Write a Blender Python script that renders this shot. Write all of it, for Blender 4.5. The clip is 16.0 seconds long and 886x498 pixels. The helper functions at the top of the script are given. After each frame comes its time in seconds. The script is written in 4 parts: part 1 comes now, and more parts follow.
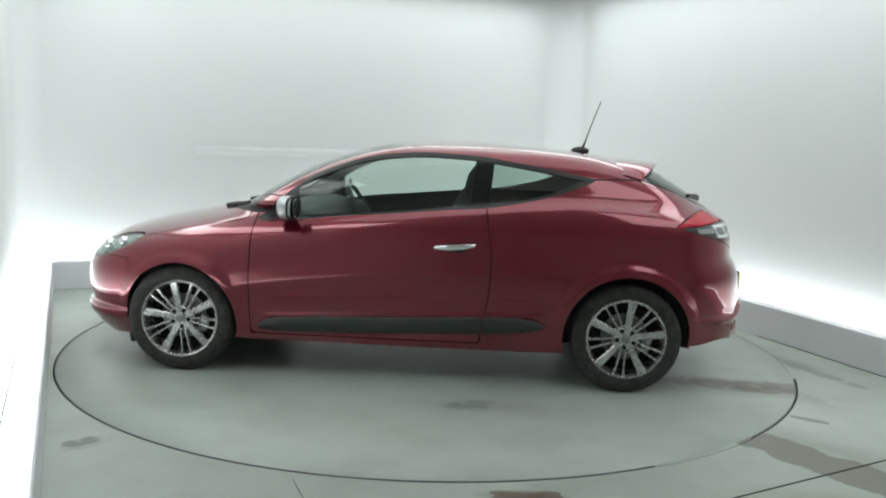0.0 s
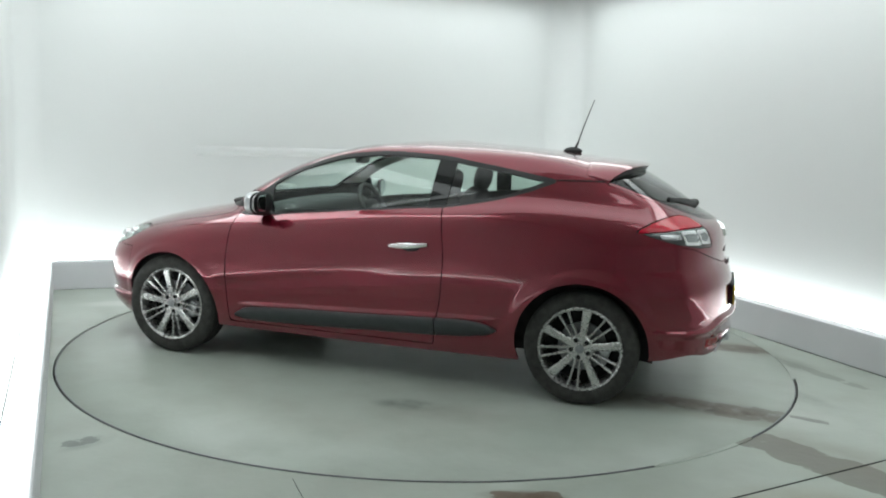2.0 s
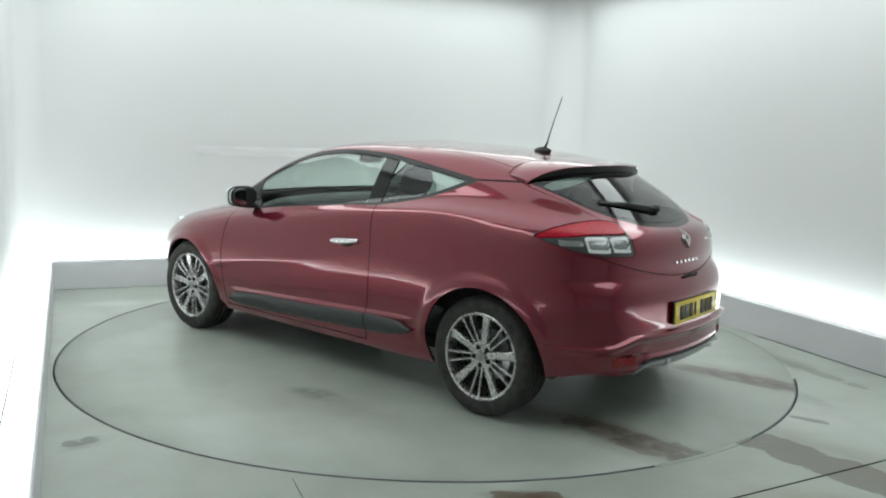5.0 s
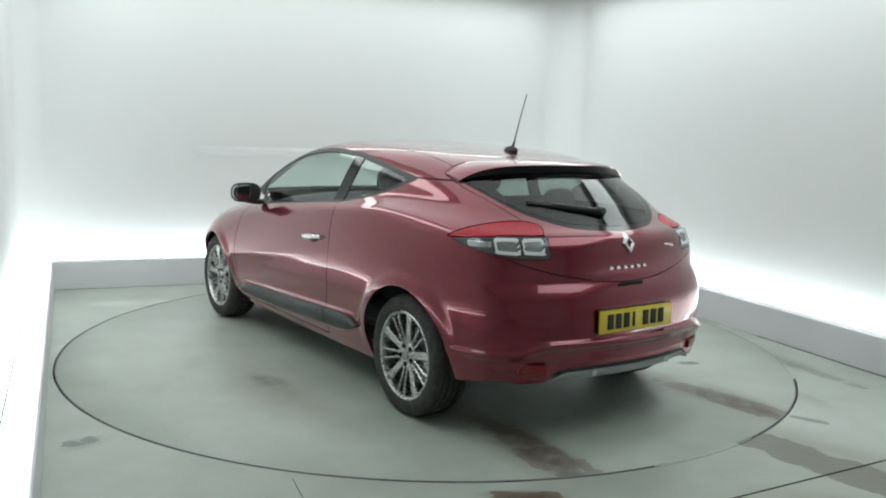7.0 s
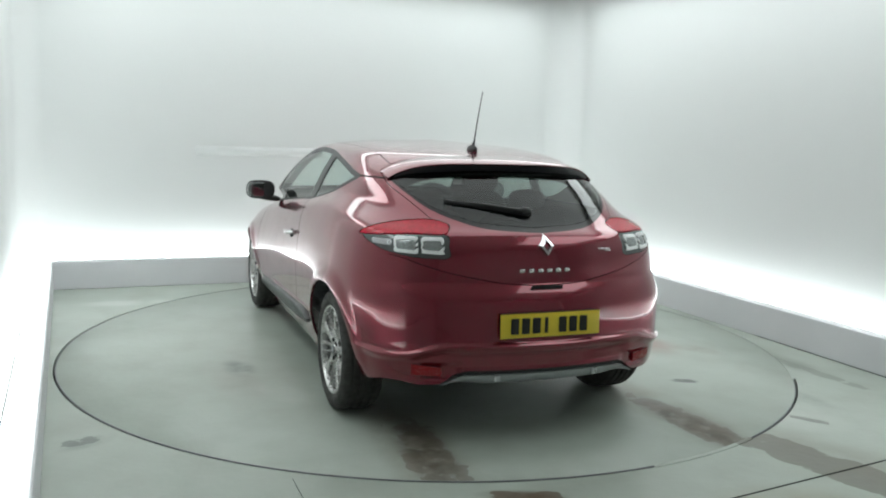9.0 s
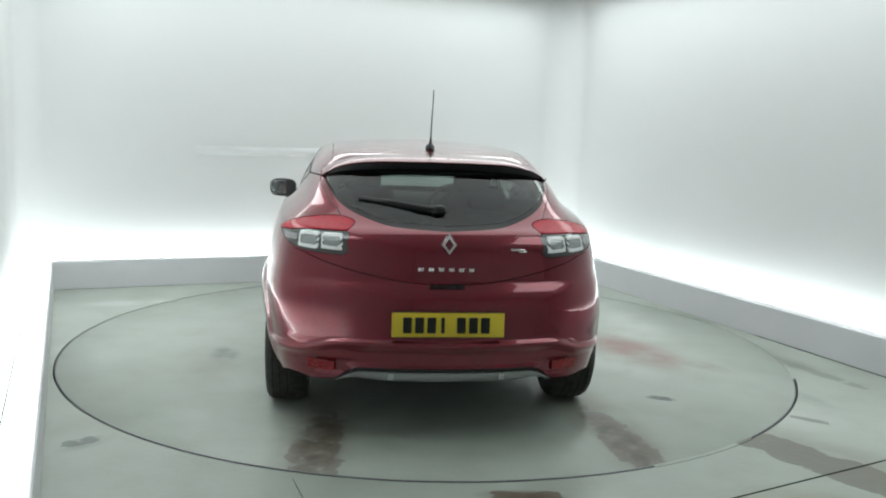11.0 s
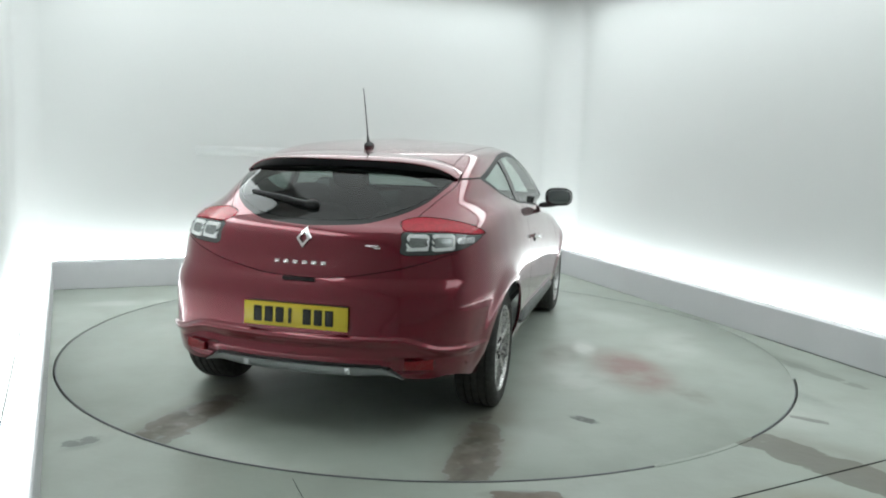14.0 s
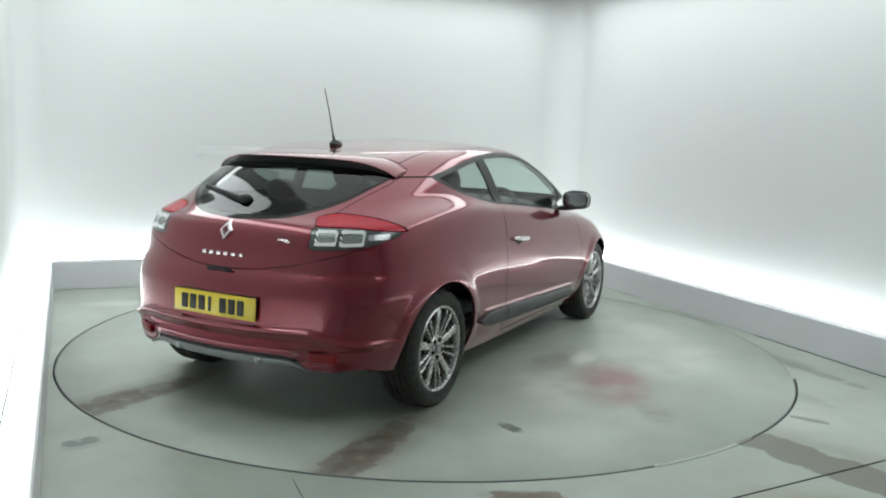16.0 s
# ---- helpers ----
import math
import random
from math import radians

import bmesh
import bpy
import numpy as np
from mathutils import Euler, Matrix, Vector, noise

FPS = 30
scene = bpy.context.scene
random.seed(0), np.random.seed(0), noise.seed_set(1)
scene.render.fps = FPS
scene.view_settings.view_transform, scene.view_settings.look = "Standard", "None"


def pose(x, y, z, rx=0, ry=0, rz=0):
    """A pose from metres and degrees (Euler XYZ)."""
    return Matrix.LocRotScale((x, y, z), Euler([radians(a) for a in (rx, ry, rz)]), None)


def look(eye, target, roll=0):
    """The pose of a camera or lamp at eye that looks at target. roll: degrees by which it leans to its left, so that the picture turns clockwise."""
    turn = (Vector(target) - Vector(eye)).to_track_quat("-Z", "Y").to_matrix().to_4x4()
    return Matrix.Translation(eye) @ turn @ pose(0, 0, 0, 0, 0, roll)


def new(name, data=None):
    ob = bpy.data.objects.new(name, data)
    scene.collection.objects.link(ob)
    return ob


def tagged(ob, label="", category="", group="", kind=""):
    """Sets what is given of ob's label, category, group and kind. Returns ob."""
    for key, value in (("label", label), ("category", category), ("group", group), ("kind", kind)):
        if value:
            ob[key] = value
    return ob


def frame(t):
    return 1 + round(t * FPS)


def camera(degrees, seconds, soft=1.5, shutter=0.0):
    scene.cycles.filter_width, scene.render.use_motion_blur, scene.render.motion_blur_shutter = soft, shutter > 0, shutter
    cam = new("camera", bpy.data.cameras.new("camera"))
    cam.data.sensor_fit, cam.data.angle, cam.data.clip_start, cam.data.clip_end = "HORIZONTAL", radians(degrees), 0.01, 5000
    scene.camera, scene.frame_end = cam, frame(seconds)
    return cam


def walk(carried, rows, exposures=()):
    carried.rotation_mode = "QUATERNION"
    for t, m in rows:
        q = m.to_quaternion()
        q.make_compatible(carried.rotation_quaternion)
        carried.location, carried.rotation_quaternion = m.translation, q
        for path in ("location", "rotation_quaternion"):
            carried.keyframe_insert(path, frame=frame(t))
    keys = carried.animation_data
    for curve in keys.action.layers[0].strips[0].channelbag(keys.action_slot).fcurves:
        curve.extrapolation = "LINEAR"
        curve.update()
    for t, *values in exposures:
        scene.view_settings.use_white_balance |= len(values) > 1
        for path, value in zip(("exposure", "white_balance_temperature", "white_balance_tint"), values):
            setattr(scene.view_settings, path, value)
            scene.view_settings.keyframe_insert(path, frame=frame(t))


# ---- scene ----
# Booth axes: the room is turned 22.5 degrees against the camera's axes; the turntable's centre is the origin.
TURN = 22.5
BOOTH = pose(0, 0, 0, 0, 0, TURN)
# the left side of the booth runs a degree out of square, about its back corner
LEFT = BOOTH @ pose(-2.48, 2.503, 0, 0, 0, 1.05) @ pose(2.48, -2.503, 0)
# The camera stands still, low in the open end of the booth.
cam = camera(55.8, 16.0, soft=2.0)
EYE = (0.0, -5.767, 1.468)
AIM = (EYE[0] + 0.013506, EYE[1] + 0.990155, EYE[2] - 0.139325)
STAND = look(EYE, AIM, 1.90)
walk(cam, [(0.0, STAND), (16.0, STAND)])
scene.view_settings.exposure = 0.08


def table_angle(t):
    """Degrees by which the turntable has turned, t seconds into the clip."""
    return 175.666 - 7.3461 * t + 0.01378 * t * t


# ---- light: strips in the trough behind the kerb, strips under the ceiling, unseen fill lamps added overhead ----
world = bpy.data.worlds.new("world")
scene.world = world
world.use_nodes = True
world.node_tree.nodes["Background"].inputs[0].default_value = (0.9, 1.0, 0.97, 1)
world.node_tree.nodes["Background"].inputs[1].default_value = 0.02

TINT = (0.915, 1.0, 0.997)
HALF, BACK, NEAR, TOP = 2.75, 2.78, -6.7, 2.95


def strip_lamp(name, e1, e2, z, lx, ly, power, rx=0, ry=0, rz=0, axes=BOOTH):
    data = bpy.data.lights.new(name, "AREA")
    data.shape, data.size, data.size_y, data.energy, data.color = "RECTANGLE", lx, ly, power, TINT
    ob = new(name, data)
    ob.matrix_world = axes @ pose(e1, e2, z, rx, ry, rz)
    return ob


GLOW = 3.5
strip_lamp("trough_light_back", 0, 2.69, 0.262, 4.9, 0.07, GLOW, 180 - 8, 0, 0)
strip_lamp("trough_light_left", -2.688, 0.0, 0.262, 0.07, 5.0, GLOW, 0, 180 - 8, 0, LEFT)
strip_lamp("trough_light_right", 2.672, 0.0, 0.262, 0.07, 5.0, GLOW, 0, 180 + 8, 0)
strip_lamp("ceiling_light_back", 0.0, 2.35, 2.86, 4.5, 0.34, 9.5, 0, 0, 0)
strip_lamp("ceiling_light_left", -2.25, 0.0, 2.86, 0.55, 4.6, 12.5, 0, 0, 0)
strip_lamp("ceiling_light_right", 2.25, -0.05, 2.86, 0.55, 4.5, 10, 0, 0, 0)
# Overhead fill without a fixture, added to light floor and car from above.
strip_lamp("fill_light_top", 0.1, 0.1, 2.88, 3.4, 3.4, 34, 0, 0, 0)
# Second unseen fill, added to brighten the car's camera side.
strip_lamp("fill_light_near", 1.35, -3.1, 2.88, 1.6, 2.2, 20, 0, 0, 0)


# ---- materials ----
def nodes_of(name):
    m = bpy.data.materials.new(name)
    m.use_nodes = True
    nt = m.node_tree
    return m, nt, nt.nodes["Principled BSDF"]


def ramp_noise(nt, coord, scale, low, high, detail=4.0, lo=0.35, hi=0.65):
    n = nt.nodes.new("ShaderNodeTexNoise")
    n.inputs["Scale"].default_value, n.inputs["Detail"].default_value = scale, detail
    nt.links.new(coord, n.inputs["Vector"])
    r = nt.nodes.new("ShaderNodeMapRange")
    r.inputs[1].default_value, r.inputs[2].default_value = lo, hi
    r.inputs[3].default_value, r.inputs[4].default_value = low, high
    nt.links.new(n.outputs["Fac"], r.inputs[0])
    return r.outputs[0]


def mix_colour(nt, fac, a, b):
    m = nt.nodes.new("ShaderNodeMix")
    m.data_type = "RGBA"
    for sock, val in ((m.inputs[0], fac), (m.inputs[6], a), (m.inputs[7], b)):
        if isinstance(val, (tuple, list)):
            sock.default_value = (*val, 1)
        elif isinstance(val, (int, float)):
            sock.default_value = val
        else:
            nt.links.new(val, sock)
    return m.outputs[2]


def plain(name, base, rough=0.5, metal=0.0, coat=0.0, spread=0.08, scale=9.0, bump=0.0, fine=120.0, emit=None, strength=0.0, ior=None):
    """A surface whose colour and gloss vary at two scales, with a fine relief."""
    m, nt, b = nodes_of(name)
    co = nt.nodes.new("ShaderNodeTexCoord").outputs["Object"]
    dark, light = tuple(c * (1 - spread) for c in base), tuple(min(1, c * (1 + spread)) for c in base)
    first = mix_colour(nt, ramp_noise(nt, co, scale, 0, 1), dark, light)
    second = mix_colour(nt, ramp_noise(nt, co, fine, 0, 0.5), first, dark) if fine else first
    nt.links.new(second, b.inputs["Base Color"])
    nt.links.new(ramp_noise(nt, co, scale * 2.3, max(0.02, rough * 0.85), min(1, rough * 1.15)), b.inputs["Roughness"])
    b.inputs["Metallic"].default_value = metal
    b.inputs["Coat Weight"].default_value = coat
    b.inputs["Coat Roughness"].default_value = 0.03
    if ior:
        b.inputs["IOR"].default_value = ior
    if bump:
        bm_ = nt.nodes.new("ShaderNodeBump")
        bm_.inputs["Strength"].default_value, bm_.inputs["Distance"].default_value = bump, 0.002
        nt.links.new(ramp_noise(nt, co, fine, 0, 1), bm_.inputs["Height"])
        nt.links.new(bm_.outputs[0], b.inputs["Normal"])
    if emit:
        b.inputs["Emission Color"].default_value, b.inputs["Emission Strength"].default_value = (*emit, 1), strength
    return m


def glass_like(name, tint, gloss_tint=(1, 1, 1), ior=1.5):
    """A thin pane: tinted see-through with a mirror sheen that follows Fresnel."""
    m, nt, b = nodes_of(name)
    nt.nodes.remove(b)
    out = nt.nodes["Material Output"]
    clear, shine, mixer = (nt.nodes.new("ShaderNodeBsdf" + k) for k in ("Transparent", "Glossy", "Diffuse"))
    nt.nodes.remove(mixer)
    mixer = nt.nodes.new("ShaderNodeMixShader")
    facing = nt.nodes.new("ShaderNodeLayerWeight")
    facing.inputs[0].default_value = 0.5
    power, scale_, fres = (nt.nodes.new("ShaderNodeMath") for _ in range(3))
    power.operation, scale_.operation, fres.operation = "POWER", "MULTIPLY", "ADD"
    base_ = ((ior - 1) / (ior + 1)) ** 2 * 1.1
    power.inputs[1].default_value, scale_.inputs[1].default_value, fres.inputs[1].default_value = 5.0, 1 - base_, base_
    nt.links.new(facing.outputs["Facing"], power.inputs[0])
    nt.links.new(power.outputs[0], scale_.inputs[0])
    nt.links.new(scale_.outputs[0], fres.inputs[0])
    clear.inputs[0].default_value = (*tint, 1)
    shine.inputs[0].default_value = (*gloss_tint, 1)
    shine.inputs[1].default_value = 0.02
    nt.links.new(fres.outputs[0], mixer.inputs[0])
    nt.links.new(clear.outputs[0], mixer.inputs[1])
    nt.links.new(shine.outputs[0], mixer.inputs[2])
    nt.links.new(mixer.outputs[0], out.inputs[0])
    return m


def stain(nt, coord, colour, spot, tint, amount, grain):
    """Lays a ragged, soft-edged stain (cx, cy, half-length, half-width, degrees) over a colour."""
    cx, cy, sx, sy, turn = spot
    mp = nt.nodes.new("ShaderNodeMapping")
    mp.vector_type = "TEXTURE"
    mp.inputs["Location"].default_value = (cx, cy, 0)
    mp.inputs["Rotation"].default_value = (0, 0, radians(turn))
    mp.inputs["Scale"].default_value = (sx, sy, 1)
    nt.links.new(coord, mp.inputs["Vector"])
    ln = nt.nodes.new("ShaderNodeVectorMath")
    ln.operation = "LENGTH"
    flat = nt.nodes.new("ShaderNodeVectorMath")
    flat.operation = "MULTIPLY"
    flat.inputs[1].default_value = (1, 1, 0)
    nt.links.new(mp.outputs[0], flat.inputs[0])
    nt.links.new(flat.outputs[0], ln.inputs[0])
    edge = nt.nodes.new("ShaderNodeMapRange")
    edge.interpolation_type = "SMOOTHSTEP"
    for k, val in ((1, 1.0), (2, 0.3), (3, 0.0), (4, 1.0)):
        edge.inputs[k].default_value = val
    nt.links.new(ln.outputs["Value"], edge.inputs[0])
    ragged = ramp_noise(nt, coord, grain, 0.0, amount, 8.0, 0.26, 0.58)
    mul = nt.nodes.new("ShaderNodeMath")
    mul.operation = "MULTIPLY"
    nt.links.new(edge.outputs[0], mul.inputs[0])
    nt.links.new(ragged, mul.inputs[1])
    return mix_colour(nt, mul.outputs[0], colour, tint)


def patch(nt, coord, colour, spot, tint, amount, grain, rag=1.1):
    """Lays a worn patch with a ragged, clear-cut edge (cx, cy, half-length, half-width, degrees) over a colour."""
    cx, cy, sx, sy, turn = spot
    mp = nt.nodes.new("ShaderNodeMapping")
    mp.vector_type = "TEXTURE"
    mp.inputs["Location"].default_value = (cx, cy, 0)
    mp.inputs["Rotation"].default_value = (0, 0, radians(turn))
    mp.inputs["Scale"].default_value = (sx, sy, 1)
    nt.links.new(coord, mp.inputs["Vector"])
    parts = nt.nodes.new("ShaderNodeSeparateXYZ")
    nt.links.new(mp.outputs[0], parts.inputs[0])
    sums = []
    for k in (0, 1):
        p = nt.nodes.new("ShaderNodeMath")
        p.operation = "POWER"
        a = nt.nodes.new("ShaderNodeMath")
        a.operation = "ABSOLUTE"
        nt.links.new(parts.outputs[k], a.inputs[0])
        nt.links.new(a.outputs[0], p.inputs[0])
        p.inputs[1].default_value = 4.0
        sums.append(p.outputs[0])
    total, uneven = nt.nodes.new("ShaderNodeMath"), nt.nodes.new("ShaderNodeMath")
    nt.links.new(sums[0], total.inputs[0]), nt.links.new(sums[1], total.inputs[1])
    nt.links.new(total.outputs[0], uneven.inputs[0])
    nt.links.new(ramp_noise(nt, coord, grain, -rag, rag, 9.0, 0.25, 0.75), uneven.inputs[1])
    edge = nt.nodes.new("ShaderNodeMapRange")
    edge.interpolation_type = "SMOOTHSTEP"
    for k, val in ((1, 0.85), (2, 0.55), (3, 0.0), (4, amount)):
        edge.inputs[k].default_value = val
    nt.links.new(uneven.outputs[0], edge.inputs[0])
    return mix_colour(nt, edge.outputs[0], colour, tint)


def painted_floor(name, stains, patches=()):
    """Grey-green floor paint, scuffed and partly damp, with the stains and painted pale sheen given."""
    m, nt, b = nodes_of(name)
    co = nt.nodes.new("ShaderNodeTexCoord").outputs["Object"]
    colour = mix_colour(nt, ramp_noise(nt, co, 0.8, 0, 1, 1, 0.15, 0.85), (0.375, 0.422, 0.372), (0.485, 0.532, 0.478))
    colour = mix_colour(nt, ramp_noise(nt, co, 3.5, 0, 0.55, 7, 0.42, 0.85), colour, (0.30, 0.32, 0.275))
    colour = mix_colour(nt, ramp_noise(nt, co, 70.0, 0, 0.12, 2, 0.2, 0.8), colour, (0.33, 0.355, 0.32))
    for s in stains:
        colour = stain(nt, co, colour, *s)
    for s in patches:
        colour = patch(nt, co, colour, *s)
    nt.links.new(colour, b.inputs["Base Color"])
    nt.links.new(ramp_noise(nt, co, 1.6, 0.285, 0.42, 4, 0.3, 0.7), b.inputs["Roughness"])
    relief = nt.nodes.new("ShaderNodeBump")
    relief.inputs["Strength"].default_value, relief.inputs["Distance"].default_value = 0.12, 0.004
    nt.links.new(ramp_noise(nt, co, 22.0, 0, 1, 6, 0.3, 0.7), relief.inputs["Height"])
    nt.links.new(relief.outputs[0], b.inputs["Normal"])
    return m


# Some of the pale spots are damp sheen painted into the floor colour.
BROWN, RUST, SOOT, PALE_SHEEN = (0.095, 0.08, 0.062), (0.30, 0.16, 0.14), (0.10, 0.11, 0.10), (0.62, 0.64, 0.60)
TRACK = (0.23, 0.19, 0.15)
M_TABLE = painted_floor("turntable_paint", [
    ((-1.80, 0.74, 0.95, 0.24, -4), TRACK, 0.75, 3), ((-1.80, -0.74, 0.95, 0.24, 4), TRACK, 0.75, 3),
    ((-1.95, 0.73, 0.60, 0.15, -4), BROWN, 0.95, 9), ((-1.95, -0.74, 0.60, 0.14, 4), BROWN, 0.95, 9),
    ((-0.28, -1.40, 0.62, 0.34, 20), (0.33, 0.25, 0.22), 0.7, 3), ((-0.22, -1.40, 0.62, 0.27, 20), RUST, 0.85, 4),
    ((0.05, -0.95, 0.5, 0.22, 0), (0.24, 0.23, 0.20), 0.65, 4), ((0.20, -1.07, 0.30, 0.11, 10), PALE_SHEEN, 1.0, 4),
    ((-0.65, -1.75, 0.3, 0.12, 30), (0.27, 0.25, 0.21), 0.6, 5),
    ((-1.31, -1.19, 0.11, 0.05, 65), SOOT, 1.0, 14), ((-0.36, 1.36, 0.24, 0.12, 10), SOOT, 0.7, 7),
    ((-0.60, 1.42, 0.5, 0.2, 15), (0.30, 0.30, 0.26), 0.5, 3), ((1.3, 0.74, 0.7, 0.22, 0), TRACK, 0.5, 4),
    ((-0.9, 1.2, 0.3, 0.15, 30), PALE_SHEEN, 0.3, 6), ((1.2, -1.3, 0.5, 0.3, 50), PALE_SHEEN, 0.35, 3),
    ((-0.55, -1.10, 0.55, 0.30, 30), PALE_SHEEN, 0.55, 5), ((0.55, -1.7, 0.7, 0.3, -10), PALE_SHEEN, 0.5, 4)], [
    ((-1.98, 0.73, 0.44, 0.12, -4), (0.135, 0.105, 0.078), 0.5, 8, 2.3), ((-1.98, -0.75, 0.46, 0.11, 4), (0.135, 0.105, 0.078), 0.5, 8, 2.3),
    ((-1.31, -1.19, 0.07, 0.035, 65), SOOT, 0.8, 18, 1.4)])
M_FLOOR = painted_floor("floor_paint", [
    ((1.95, -2.05, 0.70, 0.30, -50), (0.30, 0.29, 0.25), 0.6, 3),
    ((0.40, -2.52, 0.22, 0.07, 0), (0.13, 0.085, 0.06), 1.0, 7), ((-1.55, -2.08, 0.17, 0.08, 50), SOOT, 0.35, 11),
    ((2.32, -0.1, 0.7, 0.17, -66), (0.17, 0.18, 0.155), 0.6, 4), ((2.02, -1.45, 0.2, 0.05, -40), SOOT, 0.3, 7),
    ((2.15, -1.0, 0.45, 0.12, -60), SOOT, 0.3, 5), ((-2.45, 0.95, 0.5, 0.16, 20), PALE_SHEEN, 0.7, 4),
    ((1.9, -1.3, 0.6, 0.3, -50), PALE_SHEEN, 0.5, 3), ((1.45, -2.55, 0.5, 0.25, 20), (0.33, 0.31, 0.22), 0.6, 3)], [
    ((1.85, -2.07, 0.55, 0.15, -55), (0.15, 0.138, 0.108), 0.8, 5, 0.8), ((2.06, -1.47, 0.11, 0.03, -32), (0.16, 0.16, 0.14), 0.7, 9, 1.2),
    ((0.42, -2.52, 0.17, 0.05, 3), (0.14, 0.10, 0.07), 0.8, 9, 1.3), ((-1.58, -2.06, 0.10, 0.045, 40), SOOT, 0.6, 16, 1.6),
    ((2.52, -0.55, 0.42, 0.05, -66), (0.20, 0.21, 0.18), 0.6, 6, 1.5)])
M_WALL = plain("white_wall", (0.66, 0.67, 0.665), 0.55, spread=0.015, scale=0.6, bump=0.05, fine=60)
# grey of the added wall behind the camera; sets how much it reflects
M_NEAR = plain("grey_bounce", (0.58, 0.59, 0.585), 0.8, spread=0.08, scale=1.0)
M_CEIL = plain("white_ceiling", (0.64, 0.65, 0.64), 0.6, spread=0.02, scale=0.7)
M_KERB = plain("white_kerb_paint", (0.73, 0.73, 0.755), 0.45, spread=0.03, scale=2.0, bump=0.06)
M_RAIL = plain("light_grey_joint", (0.64, 0.65, 0.645), 0.55, spread=0.02)
M_SEAM = plain("dark_joint", (0.025, 0.028, 0.026), 0.8)
M_TROUGH = plain("trough_diffuser", (0.9, 0.9, 0.9), 0.4, emit=TINT, strength=6.5)
# weak emission for the kerb top, in place of the wall's glow on it
M_GLOWTOP = plain("kerb_added_glow", (0.9, 0.9, 0.9), 0.4, emit=TINT, strength=0.7)
M_LAMP = plain("lamp_diffuser", (0.9, 0.9, 0.9), 0.4, emit=TINT, strength=1.6)
M_PAINT = plain("red_metallic_paint", (0.205, 0.0045, 0.021), 0.23, metal=0.55, coat=1.0, spread=0.03, scale=3, fine=0)
M_PAINT.node_tree.nodes["Principled BSDF"].inputs["Coat IOR"].default_value = 1.62
M_BLACK = plain("black_plastic", (0.018, 0.019, 0.020), 0.42, spread=0.12, scale=25, bump=0.1, fine=400)
M_GLOSS = plain("gloss_black", (0.006, 0.007, 0.007), 0.08, spread=0.1, fine=0, ior=1.4)
M_TRIM = plain("dark_grey_moulding", (0.035, 0.040, 0.042), 0.38, spread=0.1, scale=20, bump=0.1, fine=300)
M_DARK = plain("dark_underbody", (0.012, 0.012, 0.013), 0.85)
M_TYRE = plain("tyre_rubber", (0.040, 0.039, 0.036), 0.78, spread=0.3, scale=18, bump=0.2, fine=160)
M_ALLOY = plain("silver_alloy", (0.56, 0.55, 0.545), 0.28, metal=0.9, spread=0.06, scale=30)
M_CHROME = plain("chrome", (0.82, 0.82, 0.83), 0.10, metal=1.0, spread=0.03)
M_SATIN = plain("satin_silver", (0.60, 0.61, 0.62), 0.32, metal=0.7, spread=0.04)
M_BLADE = plain("silver_blade_paint", (0.40, 0.42, 0.43), 0.34, metal=0.35, spread=0.06, scale=20)
M_DIFF = plain("grey_diffuser", (0.30, 0.31, 0.32), 0.42, metal=0.4, spread=0.08, scale=20)
M_YELLOW = plain("yellow_plate", (0.78, 0.60, 0.045), 0.35, spread=0.03, coat=0.3)
M_MARK = plain("black_marks", (0.012, 0.012, 0.010), 0.5)
M_RED_LENS = plain("red_lens", (0.52, 0.004, 0.026), 0.22, spread=0.12, scale=45, fine=0, coat=0.15, ior=1.36)
M_RED_DARK = plain("dark_red_reflector", (0.27, 0.005, 0.011), 0.25, coat=0.2, spread=0.1, scale=60)
M_LENS_BACK = plain("smoked_lamp_body", (0.07, 0.08, 0.08), 0.14, coat=1.0, spread=0.1, scale=20, fine=0)
M_CELL = plain("lamp_cell", (0.38, 0.40, 0.40), 0.25, metal=0.6, spread=0.15, scale=90)
M_GUIDE = plain("frosted_light_guide", (0.90, 0.91, 0.91), 0.3, spread=0.03, coat=0.5)
M_CLEAR_IN = plain("lamp_reflector", (0.50, 0.51, 0.52), 0.25, metal=0.9, spread=0.05)
M_SEAT = plain("dark_seat_fabric", (0.040, 0.042, 0.044), 0.9, spread=0.2, scale=30, bump=0.4, fine=500)
M_CABIN = plain("cabin_plastic", (0.06, 0.063, 0.064), 0.65, spread=0.1, bump=0.2, fine=300)
M_LINING = plain("grey_roof_lining", (0.55, 0.56, 0.54), 0.9, spread=0.04)
M_GLASS = glass_like("green_tinted_glass", (0.80, 0.89, 0.85))
M_PRIVACY = glass_like("dark_rear_glass", (0.24, 0.29, 0.275))
M_QUARTER = glass_like("green_quarter_glass", (0.62, 0.71, 0.67))
M_MIRROR = plain("mirror_glass", (0.36, 0.38, 0.39), 0.02, metal=1.0, spread=0.01)


# ---- mesh helpers ----
def link_mesh(name, me, material, parent=None, label="", smooth=True):
    me.materials.append(material)
    if smooth:
        me.polygons.foreach_set("use_smooth", [True] * len(me.polygons))
    ob = new(name, me)
    if parent is not None:
        ob.parent = parent
    if label:
        tagged(ob, label)
    return ob


